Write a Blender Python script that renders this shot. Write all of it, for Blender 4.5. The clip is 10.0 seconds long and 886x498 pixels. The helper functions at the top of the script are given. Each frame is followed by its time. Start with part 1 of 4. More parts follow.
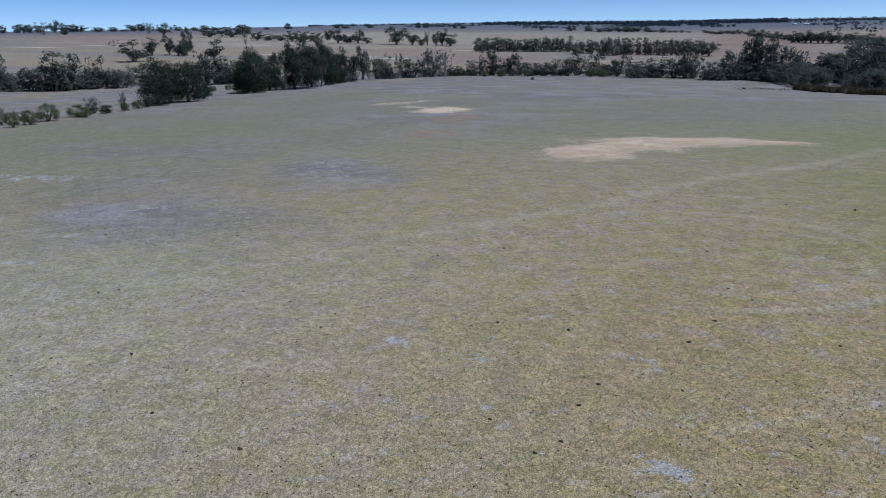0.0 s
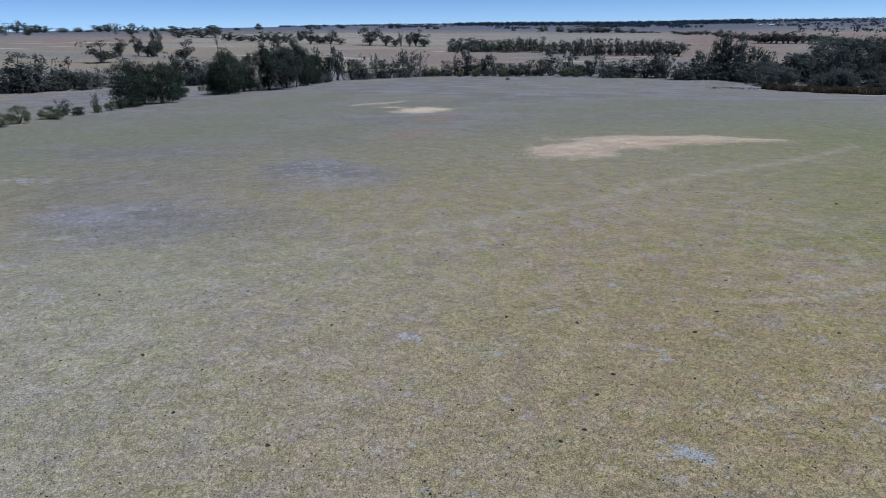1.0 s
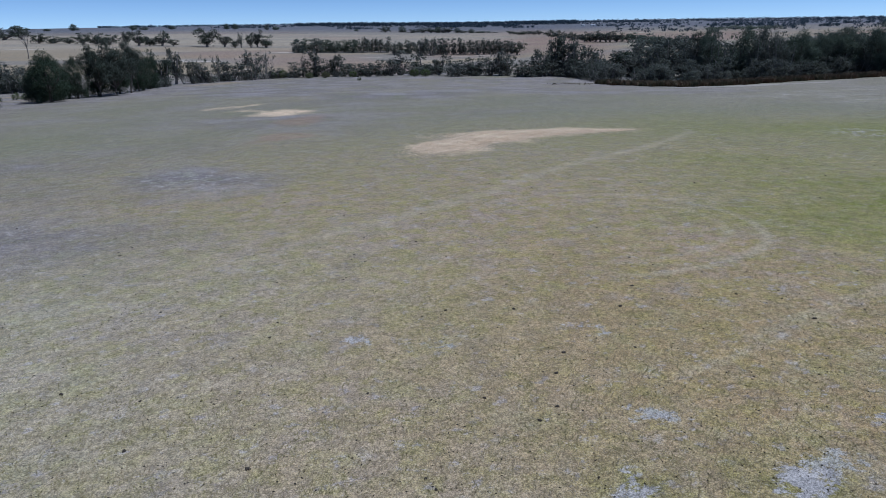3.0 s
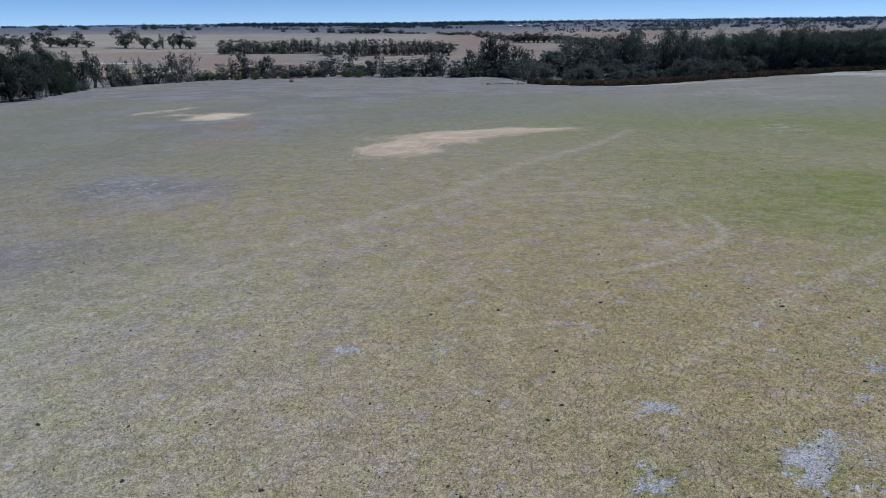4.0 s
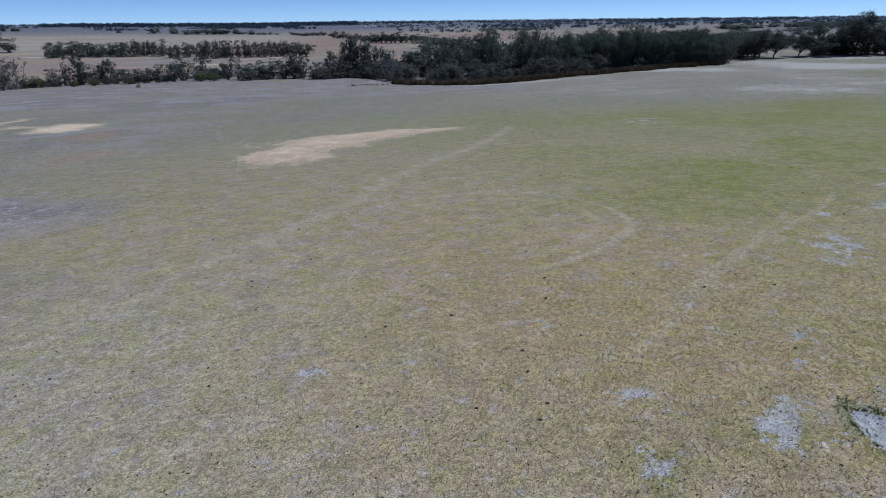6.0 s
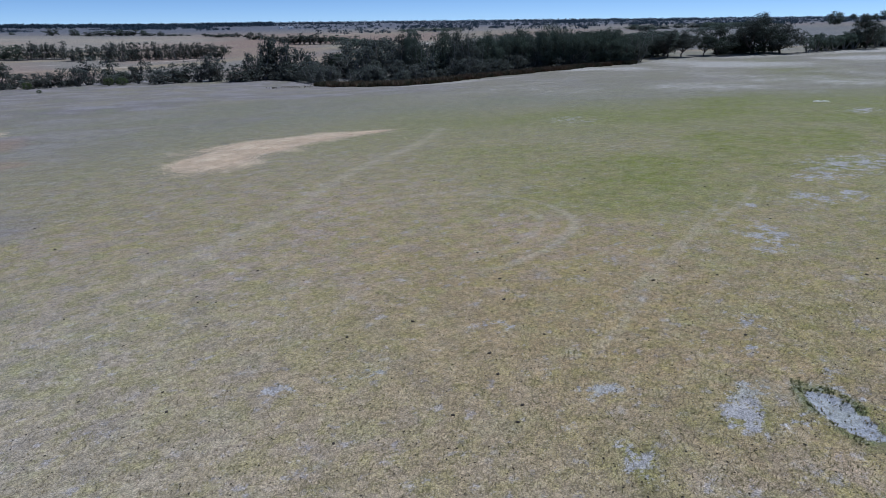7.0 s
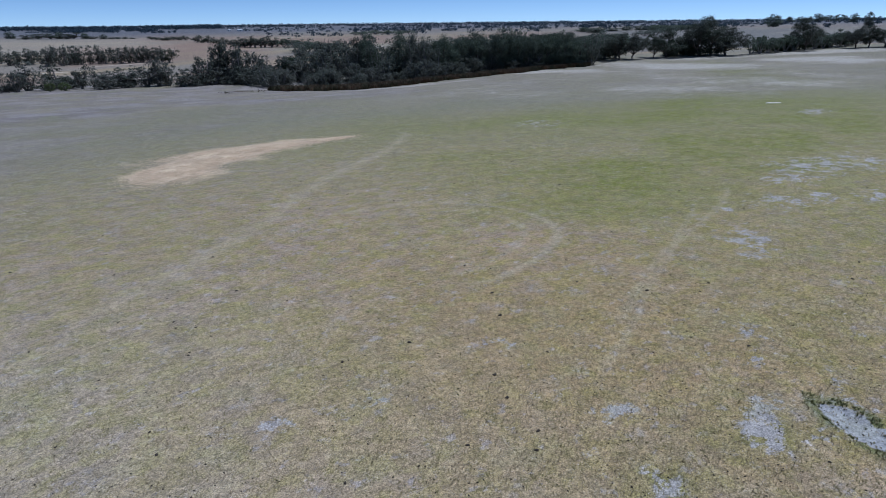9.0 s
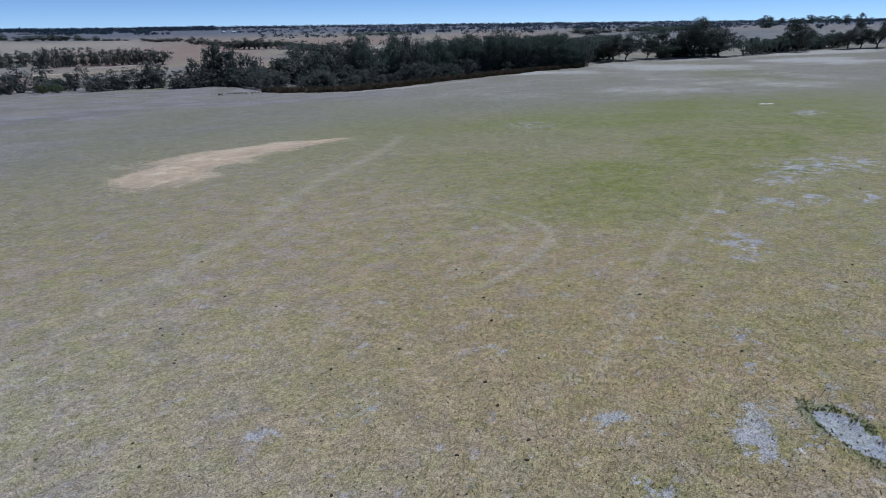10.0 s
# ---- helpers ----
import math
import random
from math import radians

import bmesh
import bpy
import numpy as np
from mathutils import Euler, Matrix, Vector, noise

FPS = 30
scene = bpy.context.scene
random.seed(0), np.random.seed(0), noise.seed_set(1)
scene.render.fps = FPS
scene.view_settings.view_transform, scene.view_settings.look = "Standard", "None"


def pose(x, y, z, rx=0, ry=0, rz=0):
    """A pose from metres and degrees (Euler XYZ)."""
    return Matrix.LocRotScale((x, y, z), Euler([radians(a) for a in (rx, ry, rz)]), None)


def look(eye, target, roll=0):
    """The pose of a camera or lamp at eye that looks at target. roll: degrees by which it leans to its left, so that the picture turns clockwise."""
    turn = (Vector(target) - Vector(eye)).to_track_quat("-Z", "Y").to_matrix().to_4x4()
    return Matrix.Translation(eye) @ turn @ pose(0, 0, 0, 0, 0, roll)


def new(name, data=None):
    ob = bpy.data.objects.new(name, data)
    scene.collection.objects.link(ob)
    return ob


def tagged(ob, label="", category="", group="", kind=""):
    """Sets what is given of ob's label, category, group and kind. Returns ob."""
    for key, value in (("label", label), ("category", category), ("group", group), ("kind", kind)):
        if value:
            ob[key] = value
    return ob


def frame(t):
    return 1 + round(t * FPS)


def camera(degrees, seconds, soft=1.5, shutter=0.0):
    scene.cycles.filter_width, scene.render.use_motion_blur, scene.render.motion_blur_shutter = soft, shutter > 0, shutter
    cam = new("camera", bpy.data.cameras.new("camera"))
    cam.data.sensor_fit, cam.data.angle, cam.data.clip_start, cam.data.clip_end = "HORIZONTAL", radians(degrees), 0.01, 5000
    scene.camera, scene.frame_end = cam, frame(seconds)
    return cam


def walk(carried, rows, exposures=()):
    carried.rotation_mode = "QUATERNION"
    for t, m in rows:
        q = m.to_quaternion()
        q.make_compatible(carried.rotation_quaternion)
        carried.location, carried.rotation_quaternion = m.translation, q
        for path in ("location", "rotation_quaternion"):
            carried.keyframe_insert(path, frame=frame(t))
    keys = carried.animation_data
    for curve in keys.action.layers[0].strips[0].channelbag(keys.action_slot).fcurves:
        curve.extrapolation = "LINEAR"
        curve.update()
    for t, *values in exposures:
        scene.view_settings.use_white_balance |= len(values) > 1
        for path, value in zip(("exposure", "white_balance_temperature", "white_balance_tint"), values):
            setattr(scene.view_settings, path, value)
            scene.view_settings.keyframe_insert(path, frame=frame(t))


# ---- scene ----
cam = camera(71.0, 10.0, soft=0.9)
PATH = [
    (0, (0.101, 0.671, 7.467), (-0.170, 19.486, 0.689), -0.844),
    (0.5, (-0.332, 0.565, 7.462), (-0.354, 19.384, 0.692), -0.830),
    (1, (-0.845, 0.474, 7.426), (-0.315, 19.286, 0.656), -0.812),
    (1.5, (-1.302, 0.396, 7.397), (0.298, 19.144, 0.619), -0.828),
    (2, (-1.840, 0.412, 7.357), (1.115, 18.990, 0.567), -0.808),
    (2.5, (-2.350, 0.527, 7.359), (1.639, 18.905, 0.552), -0.839),
    (4, (-4.171, 1.231, 7.473), (2.748, 18.709, 0.643), -0.739),
    (4.5, (-4.669, 1.539, 7.506), (3.171, 18.619, 0.665), -0.740),
    (5, (-5.161, 1.911, 7.548), (3.770, 18.442, 0.695), -0.746),
    (5.5, (-5.631, 2.178, 7.607), (4.143, 18.225, 0.755), -0.704),
    (5.7, (-5.804, 2.290, 7.626), (4.517, 18.544, 0.588), -0.702),
    (6.8, (-6.528, 3.040, 7.696), (5.890, 17.759, 0.668), -0.714),
    (7, (-6.608, 3.174, 7.712), (5.811, 17.264, 0.838), -0.713),
    (7.5, (-6.748, 3.501, 7.761), (6.131, 17.172, 0.887), -0.717),
    (8, (-6.862, 3.872, 7.810), (6.359, 17.218, 0.947), -0.647),
    (8.5, (-6.915, 4.170, 7.860), (6.441, 17.388, 1.010), -0.637),
    (9, (-6.880, 4.433, 7.893), (6.547, 17.592, 1.070), -0.698),
    (9.5, (-6.777, 4.485, 7.922), (6.694, 17.608, 1.115), -0.725),
    (10, (-6.612, 4.496, 7.916), (6.932, 17.554, 1.128), -0.757),
]
walk(cam, [(t, look(e, g, r)) for t, e, g, r in PATH], ((0.0, -0.38, 5000, 9), (10.0, -0.38, 5000, 9)))

# ---- daylight: clear midday sky, high sun from the right ----
SUN_AZ, SUN_EL = radians(100), radians(62)
world = bpy.data.worlds.new("sky")
scene.world = world
world.use_nodes = True
sky = world.node_tree.nodes.new("ShaderNodeTexSky")
sky.sky_type, sky.sun_disc = "NISHITA", False
sky.sun_elevation, sky.sun_rotation = SUN_EL, SUN_AZ
sky.altitude, sky.air_density, sky.dust_density, sky.ozone_density = 1500, 0.40, 0.0, 0.0
world.node_tree.nodes["Background"].inputs[1].default_value = 0.112
world.node_tree.links.new(sky.outputs[0], world.node_tree.nodes["Background"].inputs[0])
sun = new("sun", bpy.data.lights.new("sun", "SUN"))
sun.data.energy, sun.data.angle, sun.data.color = 4.2, radians(0.5), (1.0, 0.95, 0.88)
sun.matrix_basis = look((100 * math.sin(SUN_AZ) * math.cos(SUN_EL), 100 * math.cos(SUN_AZ) * math.cos(SUN_EL), 100 * math.sin(SUN_EL)), (0, 0, 0))

# ---- the lie of the land ----
EDGE_AZ = (-180, -90, -36, -20, 0, 20, 30, 45, 60, 80, 110, 180)
EDGE_R = (300, 260, 250, 275, 285, 280, 235, 215, 215, 285, 300, 300)


HOLLOWS = ((6.42, 5.8, 0.93, 0.33, 56, 0.08),)


def hollow(x, y):
    """Depth of the scoured sand pans in the near grass."""
    deep = 0.0
    for cx, cy, rx, ry, turn, most in HOLLOWS:
        a = radians(turn)
        u = ((x - cx) * math.cos(a) + (y - cy) * math.sin(a)) / rx
        v = (-(x - cx) * math.sin(a) + (y - cy) * math.cos(a)) / ry
        k = np.clip(1.9 - 1.5 * np.hypot(u, v) - 0.22 * np.sin(x * 7.3 + 1.0) * np.sin(y * 6.1) - 0.14 * np.sin(x * 17 + y * 9), 0, 1)
        deep = np.maximum(deep, most * k * k * (3 - 2 * k))
    return deep


def slope(x, y):
    """The paddock: a gentle fall ahead, with two shallow hollows along the creek."""
    dip = (-2.2 * np.exp(-(((x - 105) / 55) ** 2 + ((y - 165) / 60) ** 2))
           - 1.6 * np.exp(-(((x + 110) / 60) ** 2 + ((y - 190) / 70) ** 2))
           - 0.25 * np.exp(-(((x + 30) / 25) ** 2 + ((y - 70) / 40) ** 2)))
    return -0.048 * (np.clip(y, -400, 1e9) - 10.5) - 0.003 * np.sqrt(x * x + 100) + dip - hollow(x, y)


def height(x, y):
    """Ground height: the paddock as far as the creek, then farmland that rises to the skyline."""
    x, y = np.asarray(x, float), np.asarray(y, float)
    r = np.hypot(x, y) + 1e-6
    az = np.degrees(np.arctan2(x, y))
    edge = np.interp(az, EDGE_AZ, EDGE_R)
    k = edge / r
    low = np.arctan2(slope(x * k, y * k) - 7.6, edge)
    top = np.radians(0.06 + 0.12 * np.sin(np.radians(az * 2.3 + 40)) * np.clip((r - 1500) / 2500, 0, 1))
    out = 7.6 + r * np.tan(top + (low - top) * k ** np.interp(az, (-180, -6, 15, 180), (2, 2, 1.4, 1.4)))
    w = np.clip((r - edge + 30) / 60, 0, 1)
    w = w * w * (3 - 2 * w)
    return slope(x, y) * (1 - w) + out * w


def hz(x, y):
    return float(height(x, y))


# ---- node helpers and materials ----
def material(name, rough=0.8):
    m = bpy.data.materials.new(name)
    m.use_nodes = True
    b = m.node_tree.nodes["Principled BSDF"]
    b.inputs["Roughness"].default_value = rough
    b.inputs["Specular IOR Level"].default_value = 0.2
    return m, m.node_tree, b


def node(nt, kind, **values):
    n = nt.nodes.new(kind)
    for key, value in values.items():
        n.inputs[key.replace("_", " ")].default_value = value
    return n


def noise_of(nt, coords, scale, detail=4.0, rough=0.6, stretch=None):
    src = coords
    if stretch:
        mp = nt.nodes.new("ShaderNodeMapping")
        mp.inputs["Scale"].default_value = stretch
        nt.links.new(coords, mp.inputs["Vector"])
        src = mp.outputs[0]
    n = node(nt, "ShaderNodeTexNoise", Scale=scale, Detail=detail, Roughness=rough)
    nt.links.new(src, n.inputs["Vector"])
    return n.outputs["Fac"]


def ramp(nt, fac, lo, hi, a=0.0, b=1.0):
    n = nt.nodes.new("ShaderNodeMapRange")
    n.interpolation_type = "SMOOTHSTEP"
    for i, v in ((1, lo), (2, hi), (3, a), (4, b)):
        n.inputs[i].default_value = v
    nt.links.new(fac, n.inputs[0])
    return n.outputs[0]


def mix(nt, fac, a, b, blend="MIX"):
    n = nt.nodes.new("ShaderNodeMix")
    n.data_type, n.blend_type = "RGBA", blend
    for sock, v in ((n.inputs[0], fac), (n.inputs[6], a), (n.inputs[7], b)):
        if isinstance(v, bpy.types.NodeSocket):
            nt.links.new(v, sock)
        elif isinstance(v, (int, float)):
            sock.default_value = v
        else:
            sock.default_value = (*v, 1)
    return n.outputs[2]


def calc(nt, op, a, b):
    n = nt.nodes.new("ShaderNodeMath")
    n.operation = op
    for sock, v in ((n.inputs[0], a), (n.inputs[1], b)):
        if isinstance(v, bpy.types.NodeSocket):
            nt.links.new(v, sock)
        else:
            sock.default_value = v
    return n.outputs[0]


def bump(nt, b, fac, strength, distance):
    n = node(nt, "ShaderNodeBump", Strength=strength, Distance=distance)
    nt.links.new(fac, n.inputs["Height"])
    nt.links.new(n.outputs[0], b.inputs["Normal"])


def attribute(nt, name):
    n = nt.nodes.new("ShaderNodeAttribute")
    n.attribute_name = name
    s = nt.nodes.new("ShaderNodeSeparateColor")
    nt.links.new(n.outputs["Color"], s.inputs[0])
    return s.outputs[0], s.outputs[1], s.outputs[2], n.outputs["Alpha"]


TAN, OLIVE, GREYED = (0.39, 0.268, 0.17), (0.283, 0.240, 0.09), (0.36, 0.268, 0.226)
GREEN, MAUVE, PALE, STRAW = (0.183, 0.183, 0.115), (0.190, 0.163, 0.150), (0.375, 0.345, 0.32), (0.65, 0.495, 0.325)
STUBBLE, FALLOW, BROWN = (0.30, 0.238, 0.155), (0.245, 0.212, 0.172), (0.30, 0.19, 0.12)


def ground_material():
    m, nt, b = material("dry_pasture", 0.95)
    at = nt.nodes.new("ShaderNodeNewGeometry").outputs["Position"]
    straw, bare, green, mauve = attribute(nt, "cover")
    far, gold, ring, brown = attribute(nt, "farm")
    dry, lush, ruddy, pale = attribute(nt, "field_tones")
    streaky, pan, rim, ashen = attribute(nt, "scald")
    fine = noise_of(nt, at, 28.0, 3.0, 0.8)
    blade = noise_of(nt, at, 65.0, 2.0, 0.8)
    fleck = noise_of(nt, at, 30.0, 1.0, 0.5, (1.0, 2.2, 1.0))
    clump = noise_of(nt, at, 2.4, 5.0, 0.7)
    patch = noise_of(nt, at, 0.8, 4.0, 0.65)
    broad = noise_of(nt, at, 0.09, 4.0, 0.6)
    # dry blades, living tufts and litter
    col = mix(nt, ramp(nt, clump, 0.38, 0.66, 0.1, 0.75), TAN, OLIVE)
    col = mix(nt, ramp(nt, patch, 0.42, 0.60, 0.0, 0.6), col, GREYED)
    col = mix(nt, ramp(nt, noise_of(nt, at, 1.35, 4.0, 0.65), 0.48, 0.62, 0.0, 0.7), col, (0.305, 0.255, 0.075))
    col = mix(nt, calc(nt, "MULTIPLY", ramp(nt, broad, 0.35, 0.65), 0.35), col, OLIVE)
    col = mix(nt, calc(nt, "MULTIPLY", gold, ramp(nt, clump, 0.3, 0.6, 0.85, 0.35)), col, (0.385, 0.256, 0.115))
    col = mix(nt, calc(nt, "MULTIPLY", dry, ramp(nt, clump, 0.35, 0.6, 0.6, 0.35)), col, (0.39, 0.372, 0.28))
    green = calc(nt, "MULTIPLY", green, calc(nt, "SUBTRACT", 1.0, calc(nt, "MULTIPLY", mauve, 0.35)))
    g = calc(nt, "MULTIPLY", green, ramp(nt, patch, 0.25, 0.65, 0.85, 1.1))
    col = mix(nt, g, col, GREEN)
    lush = calc(nt, "MULTIPLY", lush, ramp(nt, noise_of(nt, at, 1.7, 3.0, 0.6), 0.38, 0.6, 0.6, 1.0))
    col = mix(nt, calc(nt, "MULTIPLY", lush, ramp(nt, noise_of(nt, at, 0.2, 5.0, 0.65), 0.36, 0.58, 0.55, 1.0)), col, (0.178, 0.184, 0.031))
    mauve = calc(nt, "MULTIPLY", mauve, ramp(nt, noise_of(nt, at, 0.045, 5.0, 0.62), 0.32, 0.56, 0.4, 1.1))
    mv = calc(nt, "MULTIPLY", mauve, ramp(nt, broad, 0.3, 0.6, 0.7, 1.0))
    col = mix(nt, mv, col, MAUVE)
    col = mix(nt, calc(nt, "MULTIPLY", green, ramp(nt, noise_of(nt, at, 0.10, 5.0, 0.65), 0.56, 0.70, 0.0, 0.28)), col, (0.28, 0.255, 0.235))
    streak = noise_of(nt, at, 0.11, 6.0, 0.66)
    col = mix(nt, calc(nt, "MULTIPLY", mauve, ramp(nt, streak, 0.47, 0.59, 0.0, 0.8)), col, (0.29, 0.258, 0.25))
    col = mix(nt, calc(nt, "MULTIPLY", mauve, ramp(nt, streak, 0.46, 0.36, 0.0, 0.6)), col, (0.20, 0.20, 0.11))
    col = mix(nt, ramp(nt, calc(nt, "ADD", brown, calc(nt, "MULTIPLY", patch, 0.6)), 0.75, 1.2, 0.0, 0.5), col, BROWN)
    col = mix(nt, ramp(nt, calc(nt, "ADD", ring, calc(nt, "MULTIPLY", clump, 0.7)), 0.62, 1.18, 0.0, 0.55), col, (0.43, 0.355, 0.25))
    ragged = calc(nt, "ADD", noise_of(nt, at, 5.0, 4.0, 0.7, (1.0, 1.6, 1.0)), calc(nt, "MULTIPLY", fine, 0.4))
    bare_edge = calc(nt, "ADD", calc(nt, "MULTIPLY", bare, 0.8), calc(nt, "ADD", calc(nt, "MULTIPLY", clump, 0.9), calc(nt, "MULTIPLY", ragged, 1.1)))
    bare_edge = calc(nt, "ADD", bare_edge, ramp(nt, noise_of(nt, at, 1.3, 6.0, 0.75), 0.40, 0.60, -0.35, 0.28))
    col = mix(nt, ramp(nt, bare_edge, 1.56, 1.86), col, PALE)
    # wind-blown sand in long streaks over the far rise
    col = mix(nt, calc(nt, "MULTIPLY", streaky, 0.6), col, (0.30, 0.25, 0.188))
    drift = calc(nt, "ADD", calc(nt, "MULTIPLY", streaky, 0.9), calc(nt, "ADD", noise_of(nt, at, 0.2, 8.0, 0.74), calc(nt, "MULTIPLY", patch, 0.35)))
    col = mix(nt, ramp(nt, drift, 1.0, 1.45, 0.0, 0.85), col, (0.45, 0.41, 0.35))
    # tall green growth round the sand pans, then the washed sand
    col = mix(nt, ramp(nt, calc(nt, "ADD", rim, calc(nt, "MULTIPLY", clump, 0.8)), 0.65, 1.05, 0.0, 0.85), col, (0.15, 0.165, 0.06))
    washed = ramp(nt, calc(nt, "ADD", pan, calc(nt, "MULTIPLY", ragged, 1.0)), 0.95, 1.3)
    col = mix(nt, washed, col, (0.365, 0.357, 0.36))
    # green regrowth and small pale scalds everywhere
    col = mix(nt, ramp(nt, noise_of(nt, at, 0.55, 5.0, 0.65, (1.0, 1.0, 0.3)), 0.50, 0.66, 0.0, 0.28), col, (0.225, 0.225, 0.10))
    thin = calc(nt, "MULTIPLY", calc(nt, "SUBTRACT", 1.0, calc(nt, "MULTIPLY", lush, 0.8)), calc(nt, "SUBTRACT", 1.0, calc(nt, "MULTIPLY", green, 0.6)))
    col = mix(nt, calc(nt, "MULTIPLY", thin, ramp(nt, noise_of(nt, at, 1.9, 6.0, 0.75, (1.0, 1.25, 1.0)), 0.57, 0.64, 0.0, 0.58)), col, (0.37, 0.335, 0.335))
    scald = calc(nt, "ADD", patch, calc(nt, "MULTIPLY", clump, 0.5))
    col = mix(nt, calc(nt, "MULTIPLY", thin, ramp(nt, scald, 0.87, 1.0, 0.0, 0.45)), col, (0.41, 0.37, 0.35))
    st = calc(nt, "ADD", calc(nt, "ADD", straw, calc(nt, "MULTIPLY", noise_of(nt, at, 0.35, 5.0, 0.7), 1.0)), calc(nt, "ADD", calc(nt, "MULTIPLY", clump, 0.45), calc(nt, "MULTIPLY", fine, 0.4)))
    col = mix(nt, ramp(nt, st, 1.25, 1.85), col, STRAW)
    # stubble and fallow beyond the creek
    lines = noise_of(nt, at, 0.012, 4.0, 0.6, (0.35, 2.2, 1.0))
    wide = noise_of(nt, at, 0.0045, 3.0, 0.5, (1.0, 1.0, 0.0))
    land = mix(nt, ramp(nt, lines, 0.44, 0.56), STUBBLE, FALLOW)
    land = mix(nt, ramp(nt, wide, 0.5, 0.6, 0.0, 0.7), land, (0.29, 0.20, 0.145))
    land = mix(nt, ramp(nt, wide, 0.40, 0.33, 0.0, 0.5), land, (0.33, 0.285, 0.18))
    land = mix(nt, ramp(nt, noise_of(nt, at, 0.03, 2.0, 0.6, (0.3, 2.0, 1.0)), 0.66, 0.70, 0.0, 0.7), land, (0.68, 0.60, 0.50))
    # blue-grey air haze over the far hills, mixed into the colour by distance
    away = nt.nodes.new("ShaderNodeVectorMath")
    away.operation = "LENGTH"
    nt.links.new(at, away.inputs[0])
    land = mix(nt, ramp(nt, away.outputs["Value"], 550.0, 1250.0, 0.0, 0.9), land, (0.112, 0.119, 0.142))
    land = mix(nt, calc(nt, "MULTIPLY", ruddy, ramp(nt, lines, 0.4, 0.6, 0.5, 0.95)), land, (0.27, 0.185, 0.135))
    land = mix(nt, calc(nt, "MULTIPLY", pale, ramp(nt, lines, 0.4, 0.6, 0.8, 0.4)), land, (0.38, 0.32, 0.235))
    land = mix(nt, calc(nt, "MULTIPLY", ashen, ramp(nt, lines, 0.35, 0.65, 0.75, 1.0)), land, (0.165, 0.158, 0.145))
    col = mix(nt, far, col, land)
    # grain of single blades, with the tiny shadows between them as dark flecks
    grain = calc(nt, "ADD", calc(nt, "MULTIPLY", fine, 0.5), calc(nt, "MULTIPLY", blade, 0.5))
    col = mix(nt, ramp(nt, washed, 0.0, 1.0, 1.0, 0.35), col, mix(nt, ramp(nt, grain, 0.37, 0.63), (0.48, 0.475, 0.48), (1.48, 1.465, 1.46)), "MULTIPLY")
    col = mix(nt, ramp(nt, fleck, 0.63, 0.70, 0.0, 0.36), col, (0.09, 0.078, 0.06))
    col = mix(nt, ramp(nt, fleck, 0.34, 0.29, 0.0, 0.55), col, (0.60, 0.55, 0.47))
    mottle = noise_of(nt, at, 1.1, 9.0, 0.86)
    col = mix(nt, 1.0, col, mix(nt, ramp(nt, mottle, 0.36, 0.64), (0.82, 0.825, 0.83), (1.17, 1.165, 1.16)), "MULTIPLY")
    speck = noise_of(nt, at, 24.0, 2.0, 0.75, (1.0, 1.3, 1.0))
    col = mix(nt, ramp(nt, speck, 0.61, 0.68, 0.0, 0.28), col, (0.12, 0.105, 0.07))
    col = mix(nt, ramp(nt, speck, 0.37, 0.30, 0.0, 0.5), col, (0.57, 0.48, 0.37))
    tussock = noise_of(nt, at, 7.0, 3.0, 0.7)
    col = mix(nt, calc(nt, "SUBTRACT", 1.0, far), col, mix(nt, ramp(nt, tussock, 0.38, 0.62), (0.83, 0.835, 0.84), (1.17, 1.165, 1.16)), "MULTIPLY")
    tuft = noise_of(nt, at, 21.0, 2.0, 0.7)
    col = mix(nt, 1.0, col, mix(nt, ramp(nt, tuft, 0.36, 0.64), (0.86, 0.86, 0.865), (1.14, 1.135, 1.13)), "MULTIPLY")
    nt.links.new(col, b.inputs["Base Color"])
    bump(nt, b, calc(nt, "ADD", calc(nt, "MULTIPLY", tuft, 0.3), grain), 0.3, 0.02)
    return m


def leaf_material(name, dark, light, dry, rough=0.75):
    """Foliage: tone by tree, by clump and by leaf."""
    m, nt, b = material(name, rough)
    info = nt.nodes.new("ShaderNodeObjectInfo").outputs["Random"]
    geo = nt.nodes.new("ShaderNodeNewGeometry")
    clump = noise_of(nt, geo.outputs["Position"], 0.6, 3.0, 0.6)
    col = mix(nt, geo.outputs["Random Per Island"], dark, light)
    col = mix(nt, ramp(nt, clump, 0.45, 0.75, 0.0, 0.5), col, light)
    col = mix(nt, ramp(nt, info, 0.35, 1.0, 0.0, 0.45), col, dry)
    nt.links.new(col, b.inputs["Base Color"])
    b.inputs["Specular IOR Level"].default_value = 0.12
    thin = nt.nodes.new("ShaderNodeBsdfTranslucent")
    nt.links.new(col, thin.inputs[0])
    both = nt.nodes.new("ShaderNodeMixShader")
    both.inputs[0].default_value = 0.42
    nt.links.new(b.outputs[0], both.inputs[1])
    nt.links.new(thin.outputs[0], both.inputs[2])
    nt.links.new(both.outputs[0], nt.nodes["Material Output"].inputs["Surface"])
    return m


def bark_material(name, a, c):
    m, nt, b = material(name, 0.9)
    at = nt.nodes.new("ShaderNodeNewGeometry").outputs["Position"]
    n = noise_of(nt, at, 2.5, 4.0, 0.65, (1.0, 1.0, 0.25))
    nt.links.new(mix(nt, ramp(nt, n, 0.35, 0.65), a, c), b.inputs["Base Color"])
    bump(nt, b, n, 0.5, 0.05)
    return m


